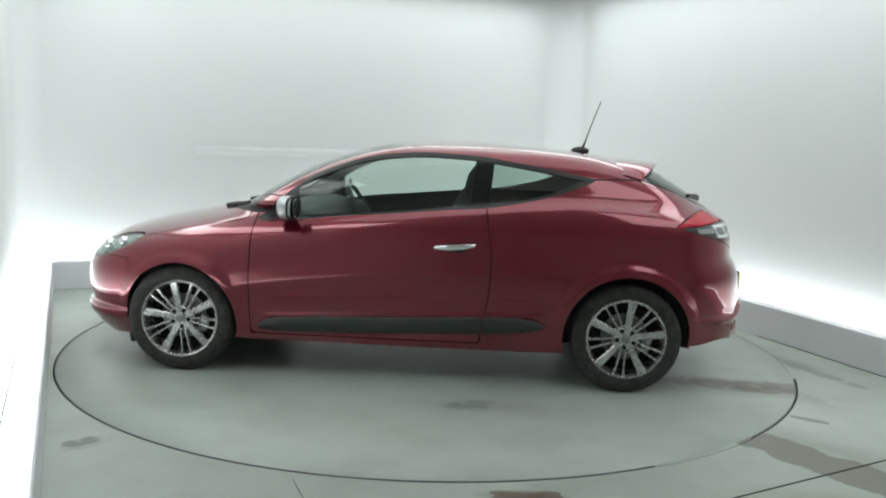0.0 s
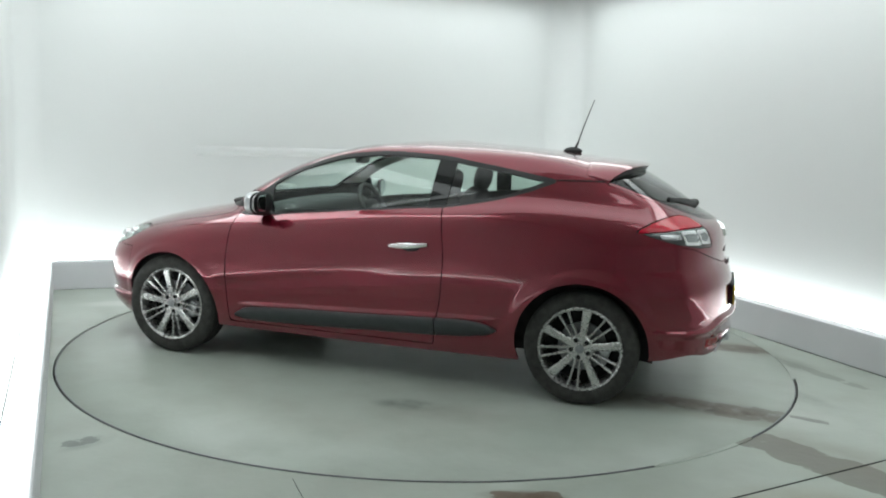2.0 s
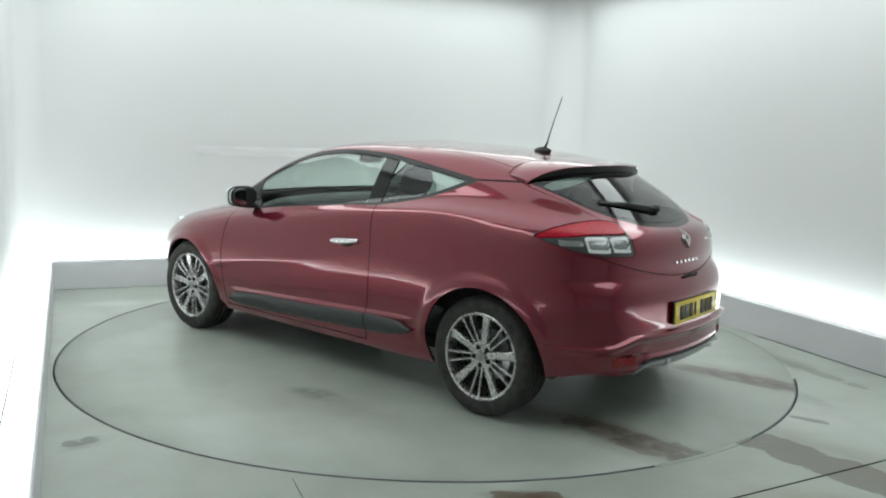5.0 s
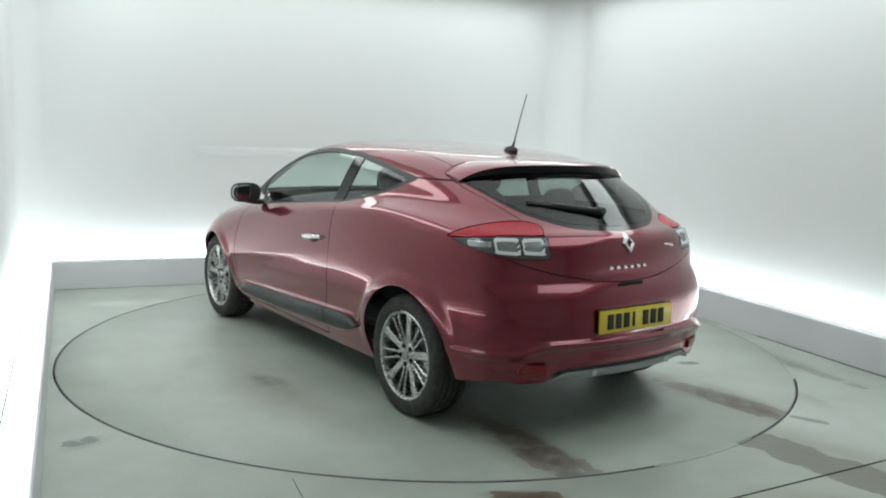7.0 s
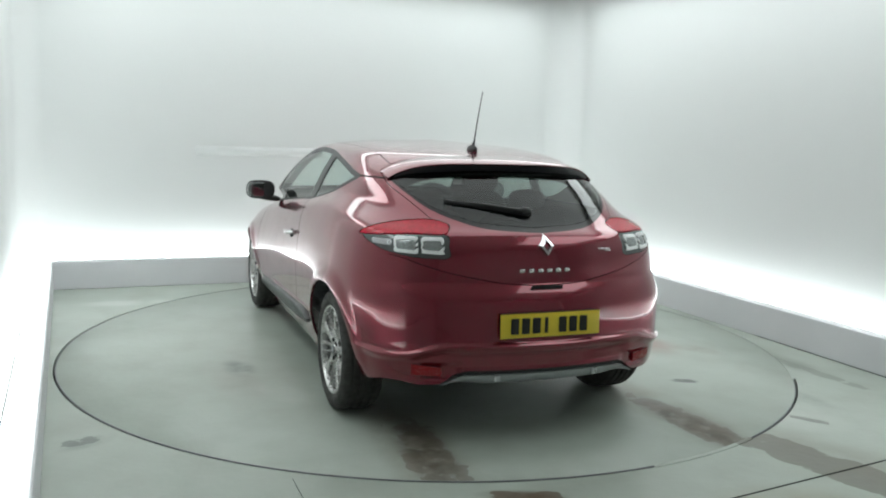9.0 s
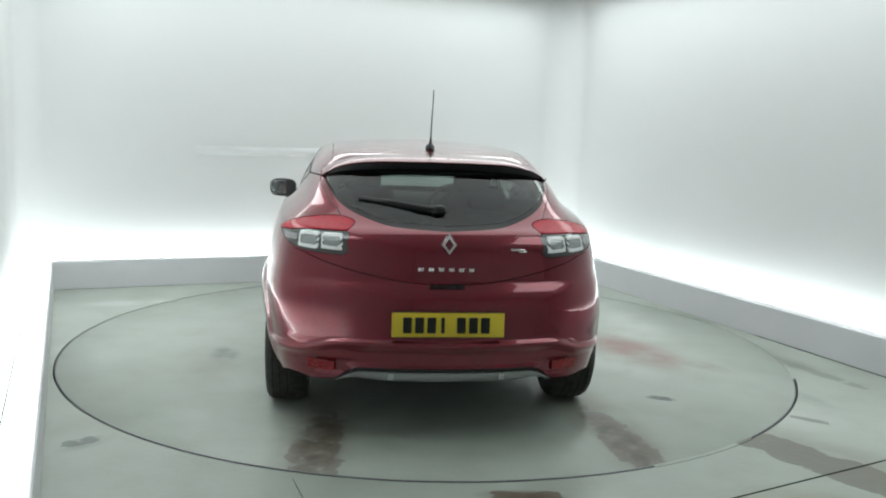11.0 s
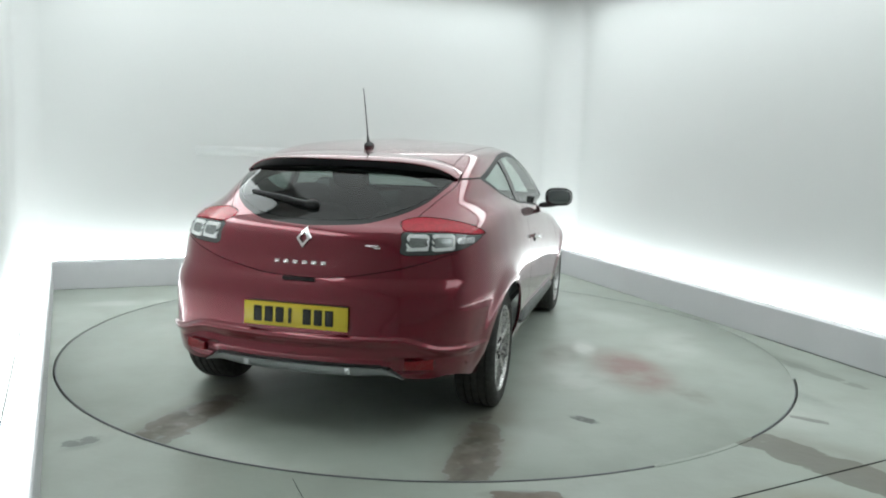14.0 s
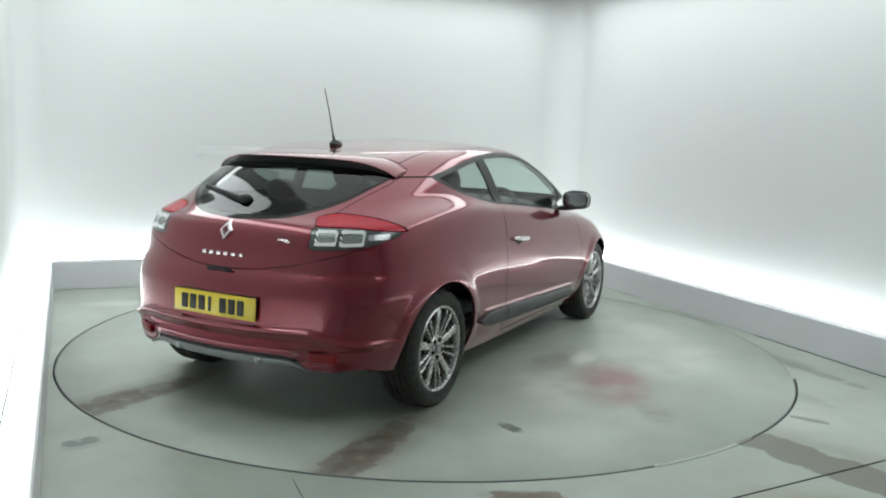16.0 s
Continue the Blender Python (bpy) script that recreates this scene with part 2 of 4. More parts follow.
def part(name, bm, material, parent=None, label="", smooth=True, angle=35):
    """Links a bmesh as one mesh object; edges sharper than angle stay crisp."""
    bm.normal_update()
    if smooth:
        for e in bm.edges:
            e.smooth = len(e.link_faces) == 2 and e.calc_face_angle(0) < radians(angle)
    me = bpy.data.meshes.new(name)
    bm.to_mesh(me)
    bm.free()
    return link_mesh(name, me, material, parent, label, smooth)


def box(bm, sx, sy, sz, m=None, bevel=0.0, seg=2):
    r = bmesh.ops.create_cube(bm, size=1.0)
    vs = r["verts"]
    bmesh.ops.scale(bm, vec=(sx, sy, sz), verts=vs)
    if bevel:
        es = list({e for v in vs for e in v.link_edges})
        done = bmesh.ops.bevel(bm, geom=es, offset=bevel, segments=seg, profile=0.5, affect="EDGES")
        vs = list({v for f in done["faces"] for v in f.verts} | {v for v in vs if v.is_valid})
    if m is not None:
        bmesh.ops.transform(bm, matrix=m, verts=vs)
    return vs


def box_part(name, sx, sy, sz, m, material, parent=None, label="", bevel=0.005, seg=2):
    bm = bmesh.new()
    box(bm, sx, sy, sz, m, bevel, seg)
    return part(name, bm, material, parent, label)


def lathe(bm, profile, steps, m=None, closed=False):
    """Turns (radius, height) pairs about z."""
    rings = []
    for r, h in profile:
        rings.append([bm.verts.new((r * math.cos(2 * math.pi * k / steps), r * math.sin(2 * math.pi * k / steps), h)) for k in range(steps)])
    pairs = list(zip(rings, rings[1:])) + ([(rings[-1], rings[0])] if closed else [])
    for a, b in pairs:
        for k in range(steps):
            bm.faces.new((a[k], a[(k + 1) % steps], b[(k + 1) % steps], b[k]))
    if m is not None:
        bmesh.ops.transform(bm, matrix=m, verts=[v for ring in rings for v in ring])
    return rings


def tube(bm, points, radius, sides=8, closed=False, taper=1.0):
    """A round bar along points."""
    pts = [Vector(q) for q in points]
    rings, n = [], len(pts)
    for i, q in enumerate(pts):
        a = pts[(i - 1) % n] if closed or i else q
        b = pts[(i + 1) % n] if closed or i < n - 1 else q
        d = (b - a).normalized()
        side = d.cross(Vector((0, 0, 1)) if abs(d.z) < 0.95 else Vector((1, 0, 0))).normalized()
        up = side.cross(d)
        r = radius * (1 + (taper - 1) * i / max(1, n - 1))
        rings.append([bm.verts.new(q + (side * math.cos(2 * math.pi * k / sides) + up * math.sin(2 * math.pi * k / sides)) * r) for k in range(sides)])
    for a, b in list(zip(rings, rings[1:])) + ([(rings[-1], rings[0])] if closed else []):
        for k in range(sides):
            bm.faces.new((a[k], a[(k + 1) % sides], b[(k + 1) % sides], b[k]))
    if not closed:
        bm.faces.new(rings[0][::-1]), bm.faces.new(rings[-1])


# ---- the booth ----
def slab(name, e1a, e1b, e2a, e2b, za, zb, material, label, category, bevel=0.004, axes=BOOTH):
    bm = bmesh.new()
    box(bm, e1b - e1a, e2b - e2a, zb - za, pose((e1a + e1b) / 2, (e2a + e2b) / 2, (za + zb) / 2), bevel)
    ob = part(name, bm, material, smooth=False)
    ob.matrix_world = axes
    return tagged(ob, label, category, kind="structure")


RIM = 2.412
bm = bmesh.new()
STEPS = 160
inner = [bm.verts.new((RIM * math.cos(2 * math.pi * k / STEPS), RIM * math.sin(2 * math.pi * k / STEPS), 0)) for k in range(STEPS)]
pit = [bm.verts.new((v.co.x, v.co.y, -0.08)) for v in inner]


def square_edge(a):
    """Where a ray from the centre leaves the floor's rectangle, in booth axes."""
    c, s = math.cos(a), math.sin(a)
    q = min((HALF + 0.1) / abs(c) if abs(c) > 1e-6 else 99, ((BACK + 0.1) if s > 0 else (0.1 - NEAR)) / abs(s) if abs(s) > 1e-6 else 99)
    return q * c, q * s


outer = []
for k in range(STEPS):
    a = 2 * math.pi * k / STEPS
    x, y = square_edge(a - radians(TURN))
    w = BOOTH @ Vector((x, y, 0))
    outer.append(bm.verts.new(w))
for k in range(STEPS):
    n = (k + 1) % STEPS
    bm.faces.new((inner[k], outer[k], outer[n], inner[n]))
    bm.faces.new((inner[n], pit[n], pit[k], inner[k]))
floor = part("floor", bm, M_FLOOR, smooth=False)
tagged(floor, "grey-green painted concrete floor with stains, scuffs and painted-in pale sheen", "floor", kind="structure")
base = box_part("floor_base", 2 * HALF + 0.4, BACK - NEAR + 0.4, 0.1, BOOTH @ pose(0, (BACK + NEAR) / 2, -0.14), M_SEAM)
tagged(base, "dark pit below the turntable and floor", "floor base", kind="structure")

slab("wall_back", -HALF - 0.1, HALF + 0.1, BACK, BACK + 0.1, -0.09, TOP, M_WALL, "smooth white back wall lit from a trough", "wall")
slab("wall_left", -HALF - 0.1, -HALF, NEAR + 0.02, BACK - 0.002, -0.09, TOP - 0.002, M_WALL, "smooth white side wall lit from a trough", "wall", axes=LEFT)
slab("wall_right", HALF, HALF + 0.1, NEAR, BACK - 0.002, -0.09, TOP, M_WALL, "smooth white side wall beside the turntable", "wall")
# out of view: added to bounce light onto the car's near side
slab("wall_near", -HALF - 0.1, HALF + 0.1, NEAR - 0.1, NEAR - 0.002, -0.09, TOP, M_NEAR, "unseen grey wall added behind the camera to reflect light", "wall")
slab("ceiling", -HALF - 0.1, HALF + 0.1, NEAR - 0.1, BACK + 0.1, TOP, TOP + 0.08, M_CEIL, "white ceiling of the booth", "ceiling")


def cove(name, cx, cy, r, a0, label, axes=BOOTH):
    """A curved wall piece that rounds a corner of the booth, 2 cm thick."""
    bm = bmesh.new()
    rows = []
    for k in range(25):
        a = radians(a0 + 90 * k / 24)
        c, s_ = math.cos(a), math.sin(a)
        rows.append([bm.verts.new((cx + q * c, cy + q * s_, z)) for q, z in ((r, -0.05), (r, TOP), (r + 0.02, TOP), (r + 0.02, -0.05))])
    for p_, q_ in zip(rows, rows[1:]):
        for k in range(4):
            bm.faces.new((p_[k], p_[(k + 1) % 4], q_[(k + 1) % 4], q_[k]))
    bmesh.ops.recalc_face_normals(bm, faces=bm.faces[:])
    ob = part(name, bm, M_WALL)
    ob.matrix_world = axes
    return tagged(ob, label, "wall", kind="structure")


cove("wall_corner_right", HALF - 0.003 - 0.32, BACK - 0.003 - 0.32, 0.32, 0, "smooth white curved corner of the booth")
cove("wall_corner_left", -HALF + 0.0005 + 0.22, BACK + 0.001 - 0.22, 0.22, 90, "smooth white curved corner of the booth", LEFT)
# frosted covers over the light trough
slab("trough_cover_back", -2.60, 2.60, 2.632, 2.772, 0.20, 0.236, M_TROUGH, "frosted cover of the glowing light trough", "light cover")
slab("trough_cover_left", -2.742, -2.627, -3.2, 2.60, 0.20, 0.236, M_TROUGH, "frosted cover of the glowing light trough", "light cover", axes=LEFT)
# thin emitting sheet added so that the kerb top burns out white
slab("kerb_glow_left", -2.6185, -2.492, -3.2, 2.49, 0.2455, 0.2495, M_GLOWTOP, "glowing strip added to whiten the top of the kerb", "light cover", 0.001, LEFT)
slab("trough_cover_right", 2.607, 2.742, -4.6, 2.60, 0.20, 0.236, M_TROUGH, "frosted cover of the glowing light trough", "light cover")
# kerb that hides the light trough, on three sides
KI, KO, KH = 2.48, 2.60, 0.245
slab("kerb_back", -KO, KO, 2.505, 2.625, 0.0, KH, M_KERB, "low white boxed kerb along the back wall", "kerb", 0.006)
slab("kerb_left", -KO, -KI, -5.9, 2.503, 0.0, KH, M_KERB, "low white boxed kerb along the side wall", "kerb", 0.006, LEFT)
slab("kerb_right", KI, KO, -5.9, 2.503, 0.0, KH, M_KERB, "low white boxed kerb along the side wall", "kerb", 0.006)


def lamp_bar(name, e1, e2, z, lx, ly, lz, label):
    bm = bmesh.new()
    box(bm, lx, ly, lz, None, 0.008)
    ob = part(name, bm, M_SATIN)
    ob.matrix_world = BOOTH @ pose(e1, e2, z)
    bm = bmesh.new()
    box(bm, lx - 0.03, ly - 0.03, 0.01, pose(0, 0, -lz / 2), 0.003)
    part("diffuser", bm, M_LAMP, ob)
    return tagged(ob, label, "ceiling lamp", "lamps under the ceiling")


lamp_bar("strip_lamp", 0.0, 2.35, 2.91, 4.6, 0.38, 0.06, "slim white strip lamp under the ceiling")
lamp_bar("strip_lamp", -2.25, 0, 2.91, 0.58, 4.7, 0.06, "slim white strip lamp under the ceiling")
lamp_bar("strip_lamp", 2.25, -0.05, 2.91, 0.58, 4.6, 0.06, "slim white strip lamp under the ceiling")


def floor_joint(name, a, b, width=0.007):
    """A thin dark joint in the floor, from a to b."""
    d = Vector(b) - Vector(a)
    bm = bmesh.new()
    box(bm, d.length, width, 0.004, pose((a[0] + b[0]) / 2, (a[1] + b[1]) / 2, 0.0005, 0, 0, math.degrees(math.atan2(d.y, d.x))))
    return tagged(part(name, bm, M_SEAM), "thin dark joint between floor sections", "floor joint", kind="structure")


floor_joint("trim", (1.20, -2.53, 0), (2.45, -1.87, 0))
floor_joint("trim", (-0.554, -2.415, 0), (-0.40, -2.80, 0), 0.0018)


def kerb_joint(e2a, e2b, width):
    """The open joint at the foot of the kerb beside the turntable."""
    bm = bmesh.new()
    box(bm, width, e2b - e2a, 0.006, pose(2.479 - width / 2, (e2a + e2b) / 2, 0.0005))
    ob = part("trim", bm, M_SEAM)
    ob.matrix_world = BOOTH
    return tagged(ob, "thin dark joint between floor and kerb", "floor joint", kind="structure")


kerb_joint(-2.4, -0.55, 0.003)


def packed_gap(a0, a1):
    """Dirt and paint that fill the gap round the turntable between two bearings."""
    bm = bmesh.new()
    rows = [[bm.verts.new((r * math.cos(a), r * math.sin(a), z)) for r, z in ((2.392, 0.0022), (2.393, 0.0032), (2.416, 0.0032), (2.417, -0.001))]
            for a in np.radians(np.linspace(a0, a1, 24))]
    for p_, q_ in zip(rows, rows[1:]):
        for k in range(4):
            bm.faces.new((p_[k], p_[(k + 1) % 4], q_[(k + 1) % 4], q_[k]))
    bm.faces.new(rows[0]), bm.faces.new(rows[-1][::-1])
    bmesh.ops.recalc_face_normals(bm, faces=bm.faces[:])
    return tagged(part("trim", bm, M_FLOOR), "gap beside the turntable packed with grey-green paint", "floor joint", kind="structure")


packed_gap(-64.5, -47.5)
packed_gap(-17.0, 20.0)

bm = bmesh.new()
box(bm, 0.006, 6.8, 0.040, pose(-2.6225, -2.06, 0.228))
ob = part("trim", bm, M_SEAM)
ob.matrix_world = LEFT
tagged(ob, "thin dark joint along the top of the kerb", "kerb joint", kind="structure")
bm = bmesh.new()
box(bm, 1.9, 0.008, 0.085, pose(-0.30, BACK - 0.001, 1.215))
ob = part("trim", bm, M_RAIL)
ob.matrix_world = BOOTH
tagged(ob, "faint grey horizontal joint in the back wall", "wall joint", kind="structure")

# ---- the turntable ----
bm = bmesh.new()
lathe(bm, [(0.001, 0.0), (0.8, 0.0), (1.6, 0.0), (2.396, 0.0), (2.4, -0.004), (2.4, -0.07)], STEPS)
turntable = part("turntable", bm, M_TABLE, angle=60)
bm = bmesh.new()
lathe(bm, [(2.394, -0.02), (2.394, 0.0015), (2.399, 0.0015), (2.401, -0.004), (2.401, -0.06)], STEPS)
part("edge_ring", bm, M_DIFF, turntable, "worn grey steel edge ring", angle=60)
tagged(turntable, "round painted turntable with brown tyre stains, flush with the floor", "turntable")


# ---- the car: one smooth body surface, cut along its shut lines into panels ----
def curve(*pairs):
    """A smooth curve through (x, y) pairs that never overshoots."""
    q = np.array(sorted(pairs), float)
    x, y = q[:, 0], q[:, 1]
    h, s = np.diff(x), np.diff(y) / np.diff(x)
    d = np.zeros(len(x))
    for i in range(1, len(x) - 1):
        if s[i - 1] * s[i] > 0:
            a, b = 2 * h[i] + h[i - 1], h[i] + 2 * h[i - 1]
            d[i] = (a + b) / (a / s[i - 1] + b / s[i])
    d[0], d[-1] = s[0], s[-1]

    def f(t):
        t = np.clip(np.asarray(t, float), x[0], x[-1])
        i = np.clip(np.searchsorted(x, t, side="right") - 1, 0, len(x) - 2)
        u = (t - x[i]) / h[i]
        return (y[i] * (1 + 2 * u) * (1 - u) ** 2 + h[i] * d[i] * u * (1 - u) ** 2
                + y[i + 1] * u * u * (3 - 2 * u) + h[i] * d[i + 1] * u * u * (u - 1))
    return f


ROOF = 1.412
# nose and tail along the centre line, by height
nose = curve((0.10, 1.95), (0.17, 2.05), (0.24, 2.110), (0.295, 2.140), (0.325, 2.136), (0.352, 2.106), (0.45, 2.128), (0.56, 2.118), (0.65, 2.075), (0.71, 2.01), (0.78, 1.885), (0.84, 1.68), (0.90, 1.40),
             (0.945, 1.19), (0.975, 1.085), (1.08, 0.915), (1.204, 0.695), (1.295, 0.475), (1.37, 0.17), (1.40, -0.10), (ROOF, -0.36))
tail = curve((0.10, -2.05), (0.30, -2.10), (0.38, -2.110), (0.455, -2.112), (0.503, -2.106), (0.60, -2.098), (0.65, -2.094), (0.69, -2.085), (0.72, -2.073), (0.75, -2.056), (0.775, -2.040),
             (0.86, -2.035), (0.94, -2.018), (0.985, -1.99), (1.02, -1.925), (1.12, -1.785), (1.20, -1.66), (1.265, -1.54), (1.30, -1.43), (1.34, -1.26),
             (1.371, -1.0), (1.395, -0.65), (ROOF, -0.36))
# share of the half-width reached at the square root of the distance behind the nose or before the tail
round_nose = curve((0, 0), (0.2, 0.36), (0.35, 0.60), (0.5, 0.775), (0.65, 0.890), (0.8, 0.960), (1.0, 0.993), (1.25, 1.0), (3, 1.0))
round_screen = curve((0, 0), (0.14, 0.33), (0.22, 0.55), (0.31, 0.77), (0.40, 0.91), (0.5, 0.975), (0.7, 1.0), (3, 1.0))
round_tail = curve((0, 0), (0.14, 0.31), (0.27, 0.575), (0.40, 0.775), (0.52, 0.878), (0.69, 0.948), (0.90, 0.985), (1.2, 1.0), (3, 1.0))
# half-widths: lower body by height (for a waist at 0.98), greenhouse by the square root of the depth under the roof
low_width = curve((0.10, 0.76), (0.18, 0.805), (0.26, 0.845), (0.36, 0.872), (0.48, 0.886), (0.58, 0.893), (0.63, 0.895), (0.70, 0.890), (0.80, 0.876), (0.88, 0.858), (0.93, 0.842),
                  (0.965, 0.822), (0.99, 0.803), (1.05, 0.778), (1.2, 0.73))
high_width = curve((0, 0), (0.084, 0.27), (0.15, 0.455), (0.217, 0.575), (0.26, 0.618), (0.30, 0.642), (0.38, 0.676), (0.5, 0.730), (0.6, 0.772), (0.65, 0.795), (0.8, 0.84))
waist = curve((-2.2, 0.97), (-1.9, 1.0), (-1.5, 1.05), (-1.0, 1.075), (-0.8, 1.065), (-0.48, 1.035), (-0.3, 1.02), (0.03, 0.985), (0.36, 0.95), (0.63, 0.92), (0.87, 0.90), (1.3, 0.86), (2.2, 0.75))


def step(a, b, t):
    t = np.clip((t - a) / (b - a), 0, 1)
    return t * t * (3 - 2 * t)


def half_width(x, z):
    """Half the body's breadth at station x and height z."""
    w_low = low_width(z - (waist(x) - 0.98) * step(0.45, 0.9, z))
    w_high = high_width(np.sqrt(np.maximum(ROOF - z, 0)))
    hip = step(-0.85, -1.45, x)
    w_high = w_high * (1 - 0.025 * hip)
    t = np.clip((z - waist(x) + 0.04) / 0.10, 0, 1)
    t = t * t * (3 - 2 * t)
    w = w_low * (1 - t) + w_high * t
    flare = 0.022 * np.exp(-((x + 1.32) / 0.42) ** 2 - ((z - 0.58) / 0.2) ** 2) + 0.030 * np.exp(-((x - 1.3) / 0.42) ** 2 - ((z - 0.56) / 0.2) ** 2)
    crease = 0.005 * np.exp(-((z - (0.672 - 0.145 * x)) / 0.035) ** 2) * step(-0.9, 0.7, x) * step(1.1, 0.9, x)
    crease = crease + 0.007 * np.exp(-((z - (0.396 - 0.042 * x)) / 0.014) ** 2) * step(-0.95, -0.75, x) * step(0.85, 0.7, x)
    for cx, r in ((1.30, 0.345), (-1.325, 0.365)):
        lip = np.hypot(x - cx, z - 0.315) - r
        flare = flare + (0.016 if cx < 0 else 0.012) * np.exp(-(np.maximum(lip, 0) / (0.062 if cx < 0 else 0.045)) ** 4) * step(0.25, 0.45, z)
    rise = step(0.93, 1.02, z)
    dn = np.sqrt(np.maximum(nose(z) - x, 0))
    dt = np.sqrt(np.maximum(x - tail(z), 0))
    front = round_nose(dn) * (1 - rise) + round_screen(dn) * rise
    return (w + flare + crease) * front * round_tail(dt)


def body_grid(cols=300):
    zs = np.concatenate([np.arange(0.10, 0.28, 0.0125), np.arange(0.28, 0.53, 0.00625), np.arange(0.53, 1.302, 0.0125), ROOF - np.linspace(math.sqrt(ROOF - 1.305), 0.008, 24) ** 2])
    s = np.cos(np.pi * np.arange(cols + 1) / cols)
    V = []
    for z in zs:
        a, b = float(nose(z)), float(tail(z))
        x = (a + b) / 2 + (a - b) / 2 * s
        y = half_width(x, z)
        y[0] = y[-1] = 0
        V.append(np.stack([x, y, np.full_like(x, z)], -1))
    V = np.array(V)
    n, m = V.shape[:2]
    F = [(i * m + j, i * m + j + 1, (i + 1) * m + j + 1, (i + 1) * m + j) for i in range(n - 1) for j in range(m - 1)]
    return V.reshape(-1, 3), F


def clip(mesh, g):
    """Cuts a mesh (points, faces) along g = 0; returns the parts with g < 0 and g > 0."""
    V, F = mesh
    if not len(F):
        return mesh, mesh
    val = g(V[:, 0], V[:, 1], V[:, 2])
    val = np.where(np.abs(val) < 1e-7, 1e-7, val)
    sign = (val > 0).tolist()
    pts, cut, neg, pos = [], {}, [], []
    for f in F:
        k = sum(sign[i] for i in f)
        if k == 0:
            neg.append(f)
        elif k == len(f):
            pos.append(f)
        else:
            lo, hi = [], []
            for i, j in zip(f, f[1:] + f[:1]):
                (hi if sign[i] else lo).append(i)
                if sign[i] != sign[j]:
                    key = (i, j) if i < j else (j, i)
                    if key not in cut:
                        a, b = key
                        u = val[a] / (val[a] - val[b])
                        cut[key] = len(V) + len(pts)
                        pts.append(V[a] + (V[b] - V[a]) * u)
                    lo.append(cut[key]), hi.append(cut[key])
            if len(lo) > 2:
                neg.append(tuple(lo))
            if len(hi) > 2:
                pos.append(tuple(hi))
    if pts:
        V = np.vstack([V, np.array(pts)])
    return (V, neg), (V, pos)


def split(mesh, g, gap=0.0):
    """Inside (g < 0) and outside of a shut line, with a gap between them."""
    if not gap:
        return clip(mesh, g)
    return clip(mesh, lambda x, y, z: g(x, y, z) + gap / 2)[0], clip(mesh, lambda x, y, z: g(x, y, z) - gap / 2)[1]


def smooth_loop(points, n=6):
    """A closed rounded outline through a few corners."""
    P = np.array(points, float)
    out = []
    for i in range(len(P)):
        a, b, c, d = (P[(i + k) % len(P)] for k in (-1, 0, 1, 2))
        for t in np.arange(n) / n:
            out.append(0.5 * (2 * b + (c - a) * t + (2 * a - 5 * b + 4 * c - d) * t * t + (3 * b - a - 3 * c + d) * t ** 3))
    return np.array(out)


def outline(points, n=6):
    """Signed distance to a closed outline: negative inside."""
    Q = smooth_loop(points, n) if n > 1 else np.array(points, float)
    A, B = Q, np.roll(Q, -1, 0)

    def f(u, v):
        u, v = np.asarray(u, float), np.asarray(v, float)
        best, inside = np.full(u.shape, 1e9), np.zeros(u.shape, bool)
        for (ax, ay), (bx, by) in zip(A, B):
            dx, dy = bx - ax, by - ay
            t = np.clip(((u - ax) * dx + (v - ay) * dy) / (dx * dx + dy * dy + 1e-12), 0, 1)
            best = np.minimum(best, (u - ax - t * dx) ** 2 + (v - ay - t * dy) ** 2)
            if ay != by:
                inside ^= ((ay > v) != (by > v)) & (u < dx * (v - ay) / dy + ax)
        return np.sqrt(best) * np.where(inside, -1, 1)
    return f


def panel(name, mesh, material, parent, side=0, depth=0.012, lift=0.0, label=""):
    """A panel from a half mesh: side 1 or -1 for one flank, 0 for both halves welded; its edges turn inwards by depth."""
    V, F = mesh
    used = sorted({i for f in F for i in f})
    if not used:
        return None
    at = {i: k for k, i in enumerate(used)}
    P, G = V[used], [tuple(at[i] for i in f) for f in F]
    bm = bmesh.new()
    flanks = (1, -1) if side == 0 else (side,)
    for sgn in flanks:
        vs = [bm.verts.new((q[0], q[1] * sgn, q[2])) for q in P]
        for f in G:
            # rows run from nose to tail and upwards, so this order faces outwards on the +y flank
            ids = f if sgn > 0 else f[::-1]
            try:
                bm.faces.new([vs[i] for i in ids])
            except ValueError:
                pass
    bmesh.ops.remove_doubles(bm, verts=bm.verts[:], dist=2e-5)
    bmesh.ops.dissolve_degenerate(bm, edges=bm.edges[:], dist=1e-6)
    bm.normal_update()
    c = sum((f.normal.y * f.calc_center_median().y + f.normal.z * 0.3 for f in bm.faces), 0.0)
    if c < 0:
        bmesh.ops.reverse_faces(bm, faces=bm.faces[:])
        bm.normal_update()
    if lift:
        move = [(v, v.normal.copy()) for v in bm.verts]
        for v, n in move:
            v.co += n * lift
    rim = [e for e in bm.edges if len(e.link_faces) == 1]
    normal = {v: v.normal.copy() for e in rim for v in e.verts}
    if depth:
        low = {v: bm.verts.new(v.co - n * depth) for v, n in normal.items()}
        for e in rim:
            a, b = e.verts
            loop = e.link_loops[0]
            if loop.vert is not a:
                a, b = b, a
            bm.faces.new((b, a, low[a], low[b]))
    for e in rim:
        e.smooth = False
    me = bpy.data.meshes.new(name)
    bm.to_mesh(me)
    bm.free()
    return link_mesh(name, me, material, parent, label)


